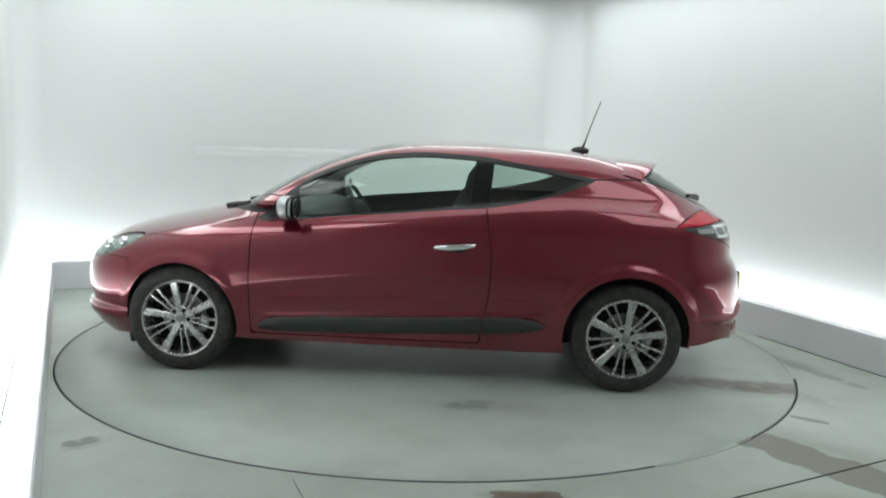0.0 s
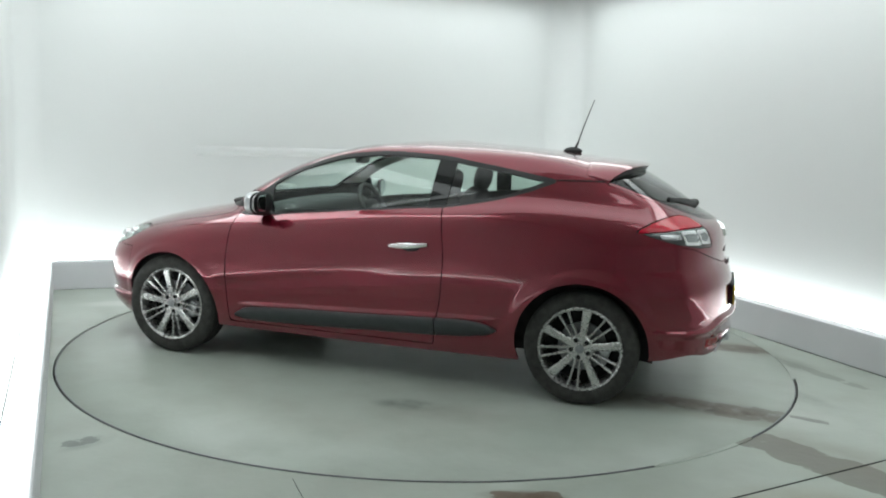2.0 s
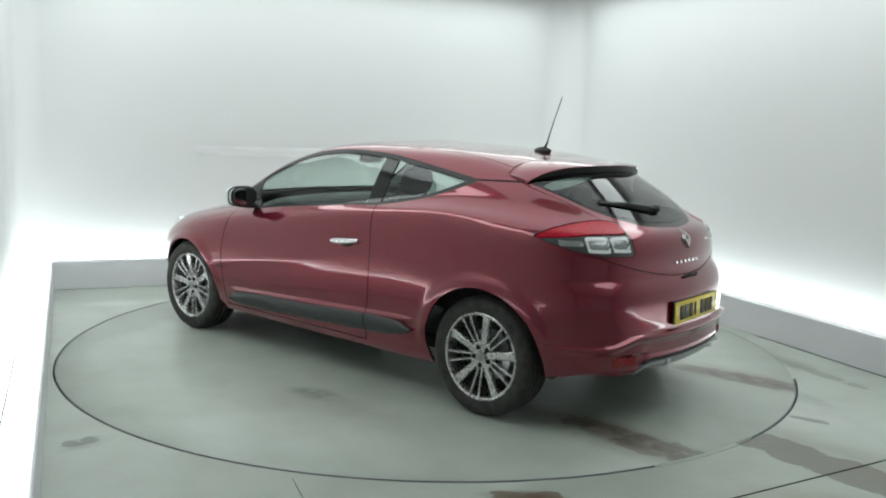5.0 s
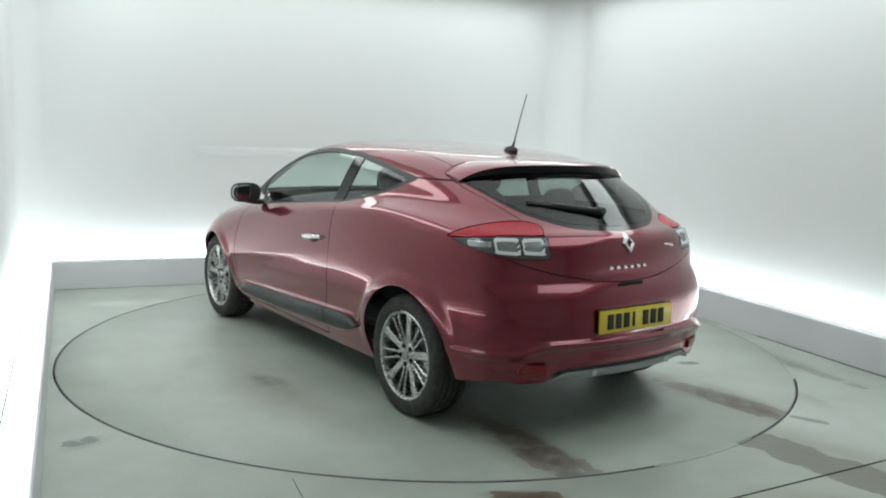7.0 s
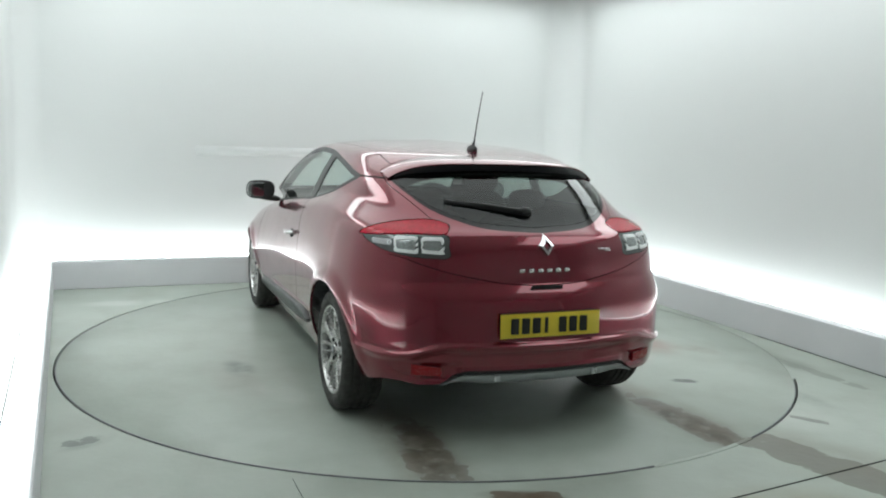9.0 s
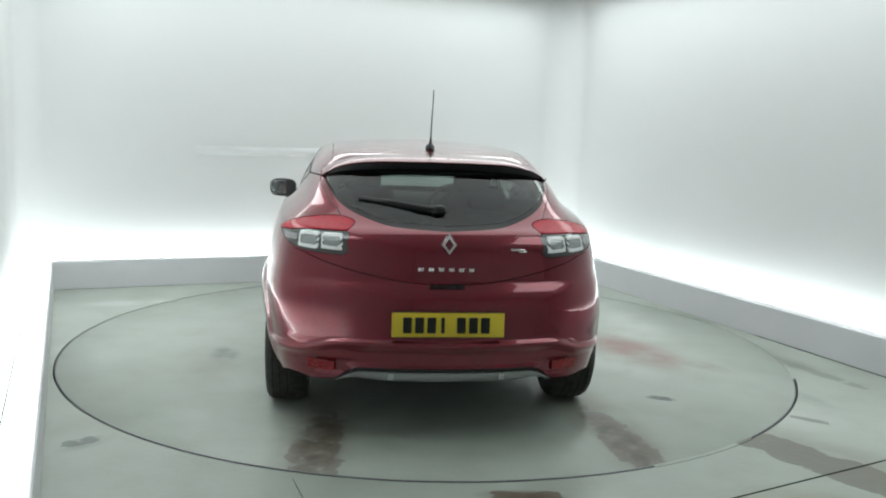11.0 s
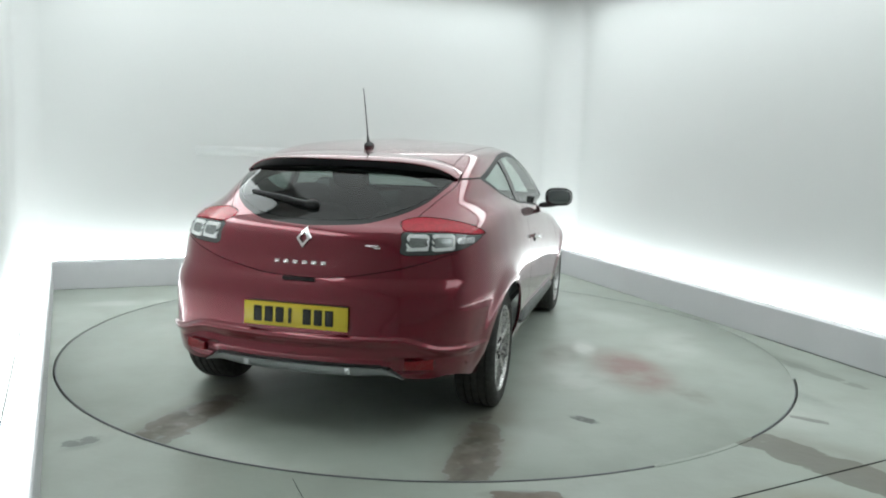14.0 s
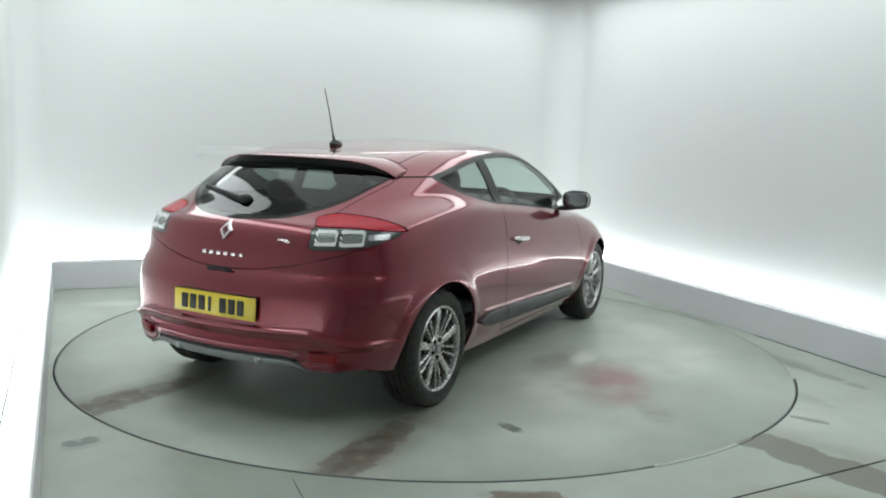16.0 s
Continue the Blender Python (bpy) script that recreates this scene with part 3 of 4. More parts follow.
def blob(bm, sx, sy, sz, m, power=3.2, nu=28, nv=18):
    """A rounded block (superellipsoid)."""
    def f(c, e):
        return math.copysign(abs(c) ** e, c)
    e = 2 / power
    rows = []
    for i in range(nv + 1):
        b = -math.pi / 2 + math.pi * i / nv
        rows.append([bm.verts.new(m @ Vector((sx * f(math.cos(b), e) * f(math.cos(a), e), sy * f(math.cos(b), e) * f(math.sin(a), e), sz * f(math.sin(b), e))))
                     for a in (2 * math.pi * k / nu for k in range(nu))])
    for a, b in zip(rows, rows[1:]):
        for k in range(nu):
            bm.faces.new((a[k], a[(k + 1) % nu], b[(k + 1) % nu], b[k]))
    bmesh.ops.remove_doubles(bm, verts=bm.verts[:], dist=1e-5)
    bmesh.ops.recalc_face_normals(bm, faces=bm.faces[:])


car = new("car")
tagged(car, "dark red metallic three-door coupe parked on the turntable", "car")

GAP = 0.006
rear_edge = curve((0, 0.372), (0.40, 0.372), (0.46, 0.352), (0.53, 0.305), (0.62, 0.300), (0.70, 0.312), (0.9, 0.30))
side_edge = curve((-2.3, 0.30), (-1.9, 0.295), (-1.66, 0.272), (-1.0, 0.205), (0.0, 0.20), (0.9, 0.205), (1.6, 0.185), (1.9, 0.14), (2.2, 0.13))


def below(x, y, z):
    t = step(-1.75, -1.9, x)
    return side_edge(x) * (1 - t) + rear_edge(y) * t - z


def arches(x, y, z):
    return np.minimum(np.hypot(x - 1.30, z - 0.312) - 0.345, np.hypot(x + 1.325, z - 0.318) - 0.365) * -1.0


glass_line = outline([(0.865, 0.912), (0.80, 0.970), (0.641, 1.114), (0.526, 1.192), (0.391, 1.250), (0.223, 1.303), (0.056, 1.329), (-0.144, 1.341), (-0.443, 1.327), (-0.61, 1.304), (-0.808, 1.274),
                      (-0.974, 1.245), (-1.12, 1.214), (-1.04, 1.172), (-0.938, 1.134), (-0.811, 1.096), (-0.619, 1.056), (-0.48, 1.034), (-0.295, 1.019), (0.033, 0.987), (0.364, 0.954), (0.631, 0.923)])
hatch_low = curve((0, 0.998), (0.25, 1.012), (0.39, 1.047), (0.50, 1.10), (0.565, 1.17), (0.60, 1.23))
lamp_red = outline([(1.22, 0.966), (1.13, 0.994), (0.95, 1.022), (0.76, 1.042), (0.60, 1.048), (0.50, 1.030), (0.515, 1.008), (0.56, 0.990), (0.80, 0.988), (1.05, 0.972)], 4)
lamp_low = outline([(1.19, 0.962), (1.05, 0.972), (0.80, 0.988), (0.545, 0.990), (0.535, 0.94), (0.535, 0.886), (0.66, 0.884), (0.80, 0.890), (1.00, 0.915)], 3)
gate_low = curve((0, 0.760), (0.14, 0.764), (0.40, 0.803), (0.59, 0.853), (0.68, 0.885), (0.80, 0.905))
gate_side = curve((0.70, 0.80), (0.80, 0.80), (0.89, 0.80), (0.90, 0.475), (1.0, 0.478), (1.05, 0.50), (1.12, 0.555), (1.20, 0.605), (1.26, 0.60))
head_lamp = outline([(1.575, 0.792), (1.72, 0.778), (1.85, 0.740), (2.00, 0.700), (2.07, 0.655), (1.95, 0.632), (1.80, 0.665), (1.66, 0.728)], 4)
door_rear = curve((0.2, -0.47), (0.35, -0.49), (0.55, -0.525), (0.75, -0.533), (0.90, -0.515), (1.10, -0.485), (1.35, -0.45))


def wrap(x, y, z):
    return y + (x - tail(z))


def share(x, y, z):
    return y / np.maximum(high_width(np.sqrt(np.maximum(ROOF - z, 0))), 0.05)


def front_screen(x, y, z):
    return np.maximum.reduce([share(x, y, z) - 0.875, 0.985 - z, z - 1.372, 0.02 - x])


def rear_screen(x, y, z):
    return np.maximum.reduce([hatch_low(y) - z, z - 1.285, y - 0.60, x + 1.345])


half = body_grid()
half = clip(half, below)[0]
half = clip(half, arches)[0]
shell = half

window, half = split(half, lambda x, y, z: glass_line(x, z))
screen, half = split(half, front_screen)
hatch_glass, half = split(half, rear_screen)
red, half = split(half, lambda x, y, z: np.maximum(lamp_red(wrap(x, y, z), z), x + 1.3), 0.004)
low_lamp, half = split(half, lambda x, y, z: np.maximum(lamp_low(wrap(x, y, z), z), x + 1.3), 0.003)
headlamp, half = split(half, lambda x, y, z: head_lamp(x, z), GAP)
gate, half = split(half, lambda x, y, z: np.maximum.reduce([gate_low(y) - z, y - gate_side(z), x + 1.27, z - 1.40]), 0.0045)
rear_bumper, half = split(half, lambda x, y, z: np.maximum.reduce([x + 1.585, z - gate_low(y)]), 0)
front_bumper, half = split(half, lambda x, y, z: np.maximum(1.63 - x, z - 0.66), 0.003)
cowl, half = split(half, lambda x, y, z: np.maximum.reduce([0.951 - z, z - 0.9851, y - 0.70, 0.62 - x]), 0.002)
bonnet, half = split(half, lambda x, y, z: np.maximum.reduce([0.93 - x, y - (0.735 - 0.02 * x), 0.655 - z, z - 1.0]), GAP)
roof, half = split(half, lambda x, y, z: np.maximum.reduce([y - 0.545, 1.255 - z, -1.266 - x]), 0.004)
door, half = split(half, lambda x, y, z: np.maximum.reduce([x - 0.873, door_rear(z) - x, 0.247 - z, z - 1.06]), GAP)
wing, half = split(half, lambda x, y, z: np.maximum.reduce([0.80 - x, z - 0.93]), 0)
quarter = half

for sgn in (1, -1):
    panel("front_wing", wing, M_PAINT, car, sgn)
    panel("door", door, M_PAINT, car, sgn)
    panel("rear_quarter_panel", quarter, M_PAINT, car, sgn)
panel("bonnet", bonnet, M_PAINT, car)
panel("cowl", cowl, M_BLACK, car)
panel("roof", roof, M_PAINT, car)
lip_height = curve((0, 0.490), (0.50, 0.494), (0.60, 0.490), (0.70, 0.468), (0.80, 0.448), (1.0, 0.440), (1.4, 0.44))


def sculpt_bumper(mesh):
    """Raises the creased lip round the bumper and sinks the band below it and the pockets of the reflectors."""
    V, F = mesh
    x, y, z = V[:, 0], V[:, 1], V[:, 2]
    u = wrap(x, y, z)
    v = z - lip_height(u)
    lip = 0.020 * step(-0.045, -0.006, v) * step(0.012, 0.001, v) * step(1.32, 1.0, u)
    band = 0.009 * step(-0.13, -0.10, v) * step(-0.030, -0.055, v) * step(0.56, 0.46, u)
    pocket = 0.011 * step(0.485, 0.505, u) * step(0.735, 0.715, u) * step(0.328, 0.342, z) * step(0.412, 0.398, z)
    turn = step(0.45, 1.0, u) * math.pi / 2
    d = lip - band - pocket
    return np.stack([x - np.cos(turn) * d, y + np.sin(turn) * d * (y > 1e-4), z], -1), F


rear_bumper = sculpt_bumper(rear_bumper)
tailgate = panel("tailgate", gate, M_PAINT, car)
rear_bump = panel("rear_bumper", rear_bumper, M_PAINT, car, label="sporty dark red rear bumper with a creased lower edge")
front_bump = panel("front_bumper", front_bumper, M_PAINT, car)

# windows: black surround and pillar, then panes
surround, inside = split(window, lambda x, y, z: -(glass_line(x, z) + 0.012 + 0.012 * step(1.06, 1.2, z)))
pillar, inside = split(inside, lambda x, y, z: np.abs(x + 0.462 + 0.10 * (z - 1.15)) - 0.055)
corner, inside = split(inside, lambda x, y, z: 0.615 - x)
rear_pane, front_pane = split(inside, lambda x, y, z: x + 0.45)
for sgn in (1, -1):
    w = panel("side_window", front_pane, M_GLASS, car, sgn, 0.004, -0.003)
    panel("window_seal", surround, M_BLACK, w, sgn, 0.014)
    panel("pillar_cover", pillar, M_GLOSS, w, sgn, 0.012)
    panel("mirror_sail", corner, M_BLACK, w, sgn, 0.012)
    panel("quarter_window", rear_pane, M_QUARTER, car, sgn, 0.004, -0.003)
frit, pane = split(screen, lambda x, y, z: -(front_screen(x, y, z) + 0.03))
ws = panel("windscreen", pane, M_GLASS, car, 0, 0.005)
panel("windscreen_border", frit, M_GLOSS, ws, 0, 0.006)
frit, pane = split(hatch_glass, lambda x, y, z: np.maximum(-(rear_screen(x, y, z) + 0.022), z - 1.238))
rw = panel("rear_window", pane, M_PRIVACY, car, 0, 0.005, 0.001)
panel("rear_window_border", frit, M_GLOSS, rw, 0, 0.006)

# inner shell: dark, a little inside the panels, open at the glass
for g in (lambda x, y, z: glass_line(x, z) + 0.018, lambda x, y, z: front_screen(x, y, z) + 0.025, lambda x, y, z: rear_screen(x, y, z) + 0.018):
    shell = clip(shell, g)[1]
lining, lower_shell = clip(shell, lambda x, y, z: 1.06 - z)
panel("inner_body", lower_shell, M_DARK, car, 0, 0.0, -0.016)
panel("roof_lining", lining, M_LINING, car, 0, 0.0, -0.020)

# tail lamps
for sgn in (1, -1):
    lamp = panel("tail_lamp", low_lamp, M_LENS_BACK, car, sgn, 0.03, -0.002, "smoked tail lamp with two square light guides")
    panel("red_lens", red, M_RED_LENS, lamp, sgn, 0.02, 0.001)
    for lo, hi in ((0.562, 0.705), (0.722, 0.890)):
        ring_out = outline([(lo, 0.900), (hi, 0.905), (hi, 0.977), (lo, 0.979)], 1)
        ring, _ = clip(low_lamp, lambda x, y, z: np.abs(ring_out(wrap(x, y, z), z) + 0.0085) - 0.0080)
        panel("light_guide", ring, M_GUIDE, lamp, sgn, 0.006, 0.004)
        inner_cell, _ = clip(low_lamp, lambda x, y, z: ring_out(wrap(x, y, z), z) + 0.0175)
        panel("lamp_cell", inner_cell, M_CELL, lamp, sgn, 0.004, 0.001)
    cell, _ = clip(low_lamp, lambda x, y, z: np.maximum(np.abs(wrap(x, y, z) - 0.99) - 0.085, np.abs(z - 0.945) - 0.013))
    panel("indicator_lens", cell, M_CLEAR_IN, lamp, sgn, 0.004, 0.003)
    hl = panel("headlamp", headlamp, M_CLEAR_IN, car, sgn, 0.03, -0.012, "clear swept-back headlamp")
    for hx, hr in ((1.72, 0.040), (1.84, 0.046)):
        bm = bmesh.new()
        blob(bm, 0.03, hr, hr * 0.8, Matrix.Translation(Vector((hx, sgn * (float(half_width(np.array([hx]), np.array([0.735 - 0.25 * (hx - 1.72)]))[0]) - 0.022), 0.735 - 0.25 * (hx - 1.72)))), 2.2)
        part("reflector_bowl", bm, M_CHROME, hl)
    panel("headlamp_lens", headlamp, M_GLASS, hl, sgn, 0.006, 0.001)


# ---- parts laid on the body ----
def skin(x, z, sgn=1, out=0.0):
    """A point on the flank."""
    return Vector((x, sgn * (float(half_width(np.array([x]), np.array([z]))[0]) + out), z))


def back(y, z, out=0.0):
    """A point on the tail, found by halving."""
    lo, hi = float(tail(z)), -1.0
    for _ in range(40):
        m = (lo + hi) / 2
        if float(half_width(np.array([m]), np.array([z]))[0]) < abs(y):
            lo = m
        else:
            hi = m
    return Vector((lo - out, y, z))


def strip(rows, mesh_name, material, parent, label="", angle=50):
    """A closed solid lofted through rows of points (all rows of one length, closed section)."""
    bm = bmesh.new()
    rings = [[bm.verts.new(q) for q in r] for r in rows]
    n = len(rings[0])
    for a, b in zip(rings, rings[1:]):
        for k in range(n):
            bm.faces.new((a[k], a[(k + 1) % n], b[(k + 1) % n], b[k]))
    bm.faces.new(rings[0][::-1]), bm.faces.new(rings[-1])
    bmesh.ops.recalc_face_normals(bm, faces=bm.faces[:])
    return part(mesh_name, bm, material, parent, label, True, angle)


trim_top = curve((-0.86, 0.372), (-0.82, 0.398), (-0.70, 0.416), (0.0, 0.388), (0.62, 0.362), (0.76, 0.345), (0.825, 0.305))
trim_low = curve((-0.86, 0.366), (-0.80, 0.340), (-0.65, 0.318), (0.0, 0.287), (0.6, 0.268), (0.76, 0.268), (0.825, 0.290))
for sgn in (1, -1):
    for a, b in ((-0.855, -0.498), (-0.490, 0.822)):
        rows = []
        for x in np.linspace(a, b, max(6, int((b - a) / 0.05))):
            lo, hi = float(trim_low(x)), float(trim_top(x))
            sect = []
            for u, o in ((0, -0.01), (0.0, 0.006), (0.12, 0.018), (0.5, 0.024), (0.80, 0.022), (0.95, 0.012), (1, 0.002), (1, -0.01)):
                sect.append(skin(x, lo + (hi - lo) * u, sgn, o))
            rows.append(sect)
        strip(rows, "side_moulding", M_TRIM, car, "dark grey plastic side moulding")
    # door handle: chrome bar, and a flat dark oval painted as the shade behind it
    rows = []
    for t in np.linspace(0, 1, 13):
        x, r = -0.205 - 0.235 * t, 0.010 + 0.006 * math.sin(math.pi * t)
        z = 0.807 + 0.020 * t
        lift = 0.012 + 0.028 * math.sin(math.pi * t) ** 0.5
        rows.append([skin(x, z, sgn, lift) + Vector((0, 0.008 * math.cos(k) * sgn, r * math.sin(k))) for k in np.linspace(0, 2 * math.pi, 10, endpoint=False)])
    strip(rows, "door_handle", M_CHROME, car, "chrome door handle")
    bm = bmesh.new()
    grid = [[bm.verts.new(skin(-0.335 + 0.058 * math.cos(a) * r, 0.808 + 0.026 * math.sin(a) * r, sgn, 0.0015)) for a in np.linspace(0, 2 * math.pi, 24, endpoint=False)] for r in (1.0, 0.6, 0.2)]
    for a, b in zip(grid, grid[1:]):
        for k in range(24):
            bm.faces.new((a[k], a[(k + 1) % 24], b[(k + 1) % 24], b[k]))
    bm.faces.new(grid[-1])
    bmesh.ops.recalc_face_normals(bm, faces=bm.faces[:])
    part("handle_shade", bm, M_DARK, car)


# door mirrors
for sgn in (1, -1):
    bm = bmesh.new()
    blob(bm, 0.054, 0.100, 0.066, pose(0.645, sgn * 0.926, 1.008, 0, 0, sgn * 12), 2.7)
    bmesh.ops.bisect_plane(bm, geom=bm.verts[:] + bm.edges[:] + bm.faces[:], plane_co=(0.603, 0, 0), plane_no=(-1, 0, 0), clear_outer=True)
    mirror = part("door_mirror", bm, M_SATIN, car, "door mirror with satin silver shell and black foot")
    bm = bmesh.new()
    blob(bm, 0.013, 0.101, 0.067, pose(0.604, sgn * 0.926, 1.008, 0, 0, -sgn * 10), 3.0)
    part("mirror_bezel", bm, M_BLACK, mirror)
    bm = bmesh.new()
    blob(bm, 0.004, 0.083, 0.051, pose(0.590, sgn * 0.923, 1.008, 0, 0, 4 if sgn > 0 else 10), 3.0)
    part("mirror_glass", bm, M_MIRROR, mirror)
    bm = bmesh.new()
    blob(bm, 0.055, 0.085, 0.022, pose(0.66, sgn * 0.855, 0.945, sgn * 8, 0, 0), 2.6)
    part("mirror_foot", bm, M_BLACK, mirror)

# roof spoiler: a blade that carries the roof line past the rear window
bm = bmesh.new()
rows = []
for y in np.linspace(-0.60, 0.60, 41):
    q = abs(y) / 0.60
    x_tip = -1.565 + 0.165 * q ** 2.6
    z_tip = 1.312 - 0.012 * q ** 2 - 0.075 * q ** 6
    x_root = -1.25
    z_root = 1.341 - 0.035 * q ** 2 - 0.055 * q ** 6
    dz = 0.034 + 0.03 * q ** 4
    rows.append([(x_root, y, z_root), (x_root * 0.6 + x_tip * 0.4, y, z_root * 0.6 + z_tip * 0.4 + 0.006), (x_tip + 0.02, y, z_tip + 0.004), (x_tip, y, z_tip - 0.004), (x_tip + 0.004, y, z_tip - 0.010),
                 (x_tip + 0.05, y, z_tip - 0.014 - 0.5 * (dz - 0.034)), (-1.42 + 0.05 * q, y, z_tip - 0.016 - 0.5 * (dz - 0.034)), (x_root, y, z_root - 0.05)])
spoiler = strip(rows, "roof_spoiler", M_PAINT, tailgate, "dark red roof spoiler over the rear window", 40)
rows = []
for y in np.linspace(-0.565, 0.565, 37):
    q = abs(y) / 0.60
    x_tip = -1.565 + 0.165 * q ** 2.6
    z_tip = 1.312 - 0.012 * q ** 2 - 0.075 * q ** 6
    dz = 0.036 + 0.055 * q ** 4
    rows.append([(x_tip + 0.010, y, z_tip - 0.0105), (x_tip + 0.030, y, z_tip - dz - 0.006), (-1.40, y, z_tip - dz - 0.045), (-1.36, y, z_tip - dz - 0.03), (-1.36, y, z_tip - 0.02)])
strip(rows, "spoiler_underside", M_BLACK, spoiler, "", 40)

# dark shut line from the tip of the quarter window to the corner of the rear window
for sgn in (1, -1):
    bm = bmesh.new()
    tube(bm, [skin(x, 1.216 + 0.01 * (-1.115 - x), sgn, 0.0005) for x in np.linspace(-1.115, -1.40, 12)], 0.0045, 6)
    part("shut_line", bm, M_SEAM, tailgate)

# aerial
bm = bmesh.new()
blob(bm, 0.060, 0.026, 0.026, pose(-1.085, 0, 1.370), 1.8)
aerial = part("aerial_base", bm, M_BLACK, car, "black roof aerial raked backwards")
bm = bmesh.new()
tube(bm, [(-1.095, 0, 1.38), (-1.117, 0, 1.43)], 0.010, 10, taper=0.5)
part("aerial_collar", bm, M_BLACK, aerial)
bm = bmesh.new()
tube(bm, [(-1.112, 0, 1.42), (-1.15, 0, 1.54), (-1.203, 0, 1.69)], 0.0042, 8, taper=0.6)
part("aerial_rod", bm, M_BLACK, aerial)

# rear wiper
bm = bmesh.new()
blob(bm, 0.028, 0.036, 0.024, Matrix.Translation(back(0.03, 1.090, 0.016)), 2.4)
wiper = part("rear_wiper", bm, M_BLACK, car, "black rear wiper parked across the glass")
bm = bmesh.new()
arm = [back(0.03, 1.090, 0.030), back(0.12, 1.102, 0.030), back(0.22, 1.116, 0.028), back(0.30, 1.124, 0.024)]
tube(bm, arm, 0.013, 8, taper=0.6)
part("wiper_arm", bm, M_BLACK, wiper)
bm = bmesh.new()
tube(bm, [back(0.02, 1.078, 0.012), back(0.17, 1.100, 0.012), back(0.30, 1.118, 0.011), back(0.41, 1.128, 0.010)], 0.012, 6)
part("wiper_blade", bm, M_BLACK, wiper)

# tail badge: a plain diamond ring, and bars for lettering
bm = bmesh.new()
for rad, rise_, off in ((1.0, 0.0, 0), (0.86, 0.012, 0), (0.52, 0.012, 0), (0.42, 0.0, 0)):
    ring = []
    for ang in (90, 45, 0, -45, -90, -135, 180, 135):
        k = 1.0 if ang % 90 == 0 else 0.70
        ring.append(bm.verts.new(back(-0.003 + 0.040 * rad * k * math.cos(radians(ang)), 0.945 + 0.052 * rad * k * math.sin(radians(ang)), 0.002 + rise_)))
    bm.verts.ensure_lookup_table()
    if rad < 1:
        for k in range(8):
            bm.faces.new((prev[k], prev[(k + 1) % 8], ring[(k + 1) % 8], ring[k]))
    prev = ring
bmesh.ops.recalc_face_normals(bm, faces=bm.faces[:])
part("badge", bm, M_CHROME, car, "chrome diamond-shaped ring badge", smooth=False)


def bar_on_tail(name, y, z, w, h, material, out=0.004, parent=None):
    a = back(y, z, out)
    return box_part(name, 0.005, w, h, Matrix.Translation(a), material, parent or car, "", 0.0015, 1)


for k in range(6):
    bar_on_tail("lettering_bar", 0.127 - 0.0475 * k, 0.829, 0.026, 0.017, M_CHROME)
bar_on_tail("lettering_bar", -0.335, 0.921, 0.066, 0.010, M_CHROME)
bar_on_tail("lettering_bar", -0.36, 0.912, 0.035, 0.008, M_CHROME)
bar_on_tail("tailgate_handle", 0.005, 0.752, 0.165, 0.018, M_DARK, 0.008)

# number plate: characters as plain bars
plate = box_part("number_plate", 0.008, 0.524, 0.114, pose(-2.1065, 0.0, 0.583, 0, 2, 0), M_YELLOW, car, "yellow rear number plate with black characters", 0.003)
box_part("plate_holder", 0.006, 0.515, 0.118, pose(-2.0995, 0, 0.584, 0, 2, 0), M_BLACK, car, "", 0.012, 3)
for k in range(7):
    y = 0.190 - 0.056 * k - (0.026 if k > 3 else 0)
    w = 0.016 if k == 3 else 0.040
    if k == 3:
        y += 0.004
    box_part("plate_mark", 0.003, w, 0.074, pose(-2.1113, y, 0.582, 0, 2, 0), M_MARK, plate, "", 0.004, 2)

# lower bumper: black band, grey diffuser blade, red reflectors
rows = []
for y in np.linspace(-0.44, 0.44, 31):
    q = abs(y)
    top = float(rear_edge(q)) + 0.008
    x = float(back(y, 0.38).x)
    rows.append([(x + 0.010, y, top), (x + 0.012, y, top - 0.028), (x + 0.10, y, top - 0.05), (x + 0.10, y, top)])
strip(rows, "bumper_grille", M_BLACK, rear_bump)
rows = []
for y in np.linspace(-0.515, 0.515, 41):
    q = abs(y)
    top = float(curve((0, 0.352), (0.41, 0.350), (0.46, 0.333), (0.515, 0.302))(q))
    low = float(curve((0, 0.304), (0.30, 0.306), (0.42, 0.314), (0.515, 0.297))(q))
    x = float(back(y, 0.38).x) + 0.002
    rows.append([(x, y, top), (x + 0.004, y, (top + low) / 2), (x + 0.03, y, low), (x + 0.20, y, low + 0.022), (x + 0.20, y, low + 0.034), (x + 0.04, y, top - 0.004)])
diff = strip(rows, "diffuser_blade", M_BLADE, rear_bump, "satin grey diffuser blade")
for y in (0.26, -0.26):
    box_part("diffuser_fin", 0.04, 0.030, 0.032, pose(float(back(y, 0.38).x) + 0.016, y, 0.334), M_SATIN, rear_bump, "", 0.005)
for sgn in (1, -1):
    rows = []
    for t in np.linspace(0, 1, 9):
        y = 0.520 + 0.125 * t
        hi, lo = 0.388 + 0.010 * t, 0.346 + 0.002 * t
        a, b = back(sgn * y, hi, 0.001), back(sgn * y, lo, 0.001)
        rows.append([a, (a + b) / 2 + Vector((-0.004, 0, 0)), b, b + Vector((0.02, 0, 0)), a + Vector((0.02, 0, 0))])
    strip(rows, "rear_reflector", M_RED_DARK, rear_bump, "red bumper reflector")
# wipers at the foot of the windscreen
for sgn in (1, -1):
    bm = bmesh.new()
    tube(bm, [(1.20, sgn * 0.26, 0.945), (1.10, sgn * 0.36, 0.968), (0.99, sgn * 0.48, 0.985)], 0.014, 6)
    part("front_wiper", bm, M_BLACK, car)

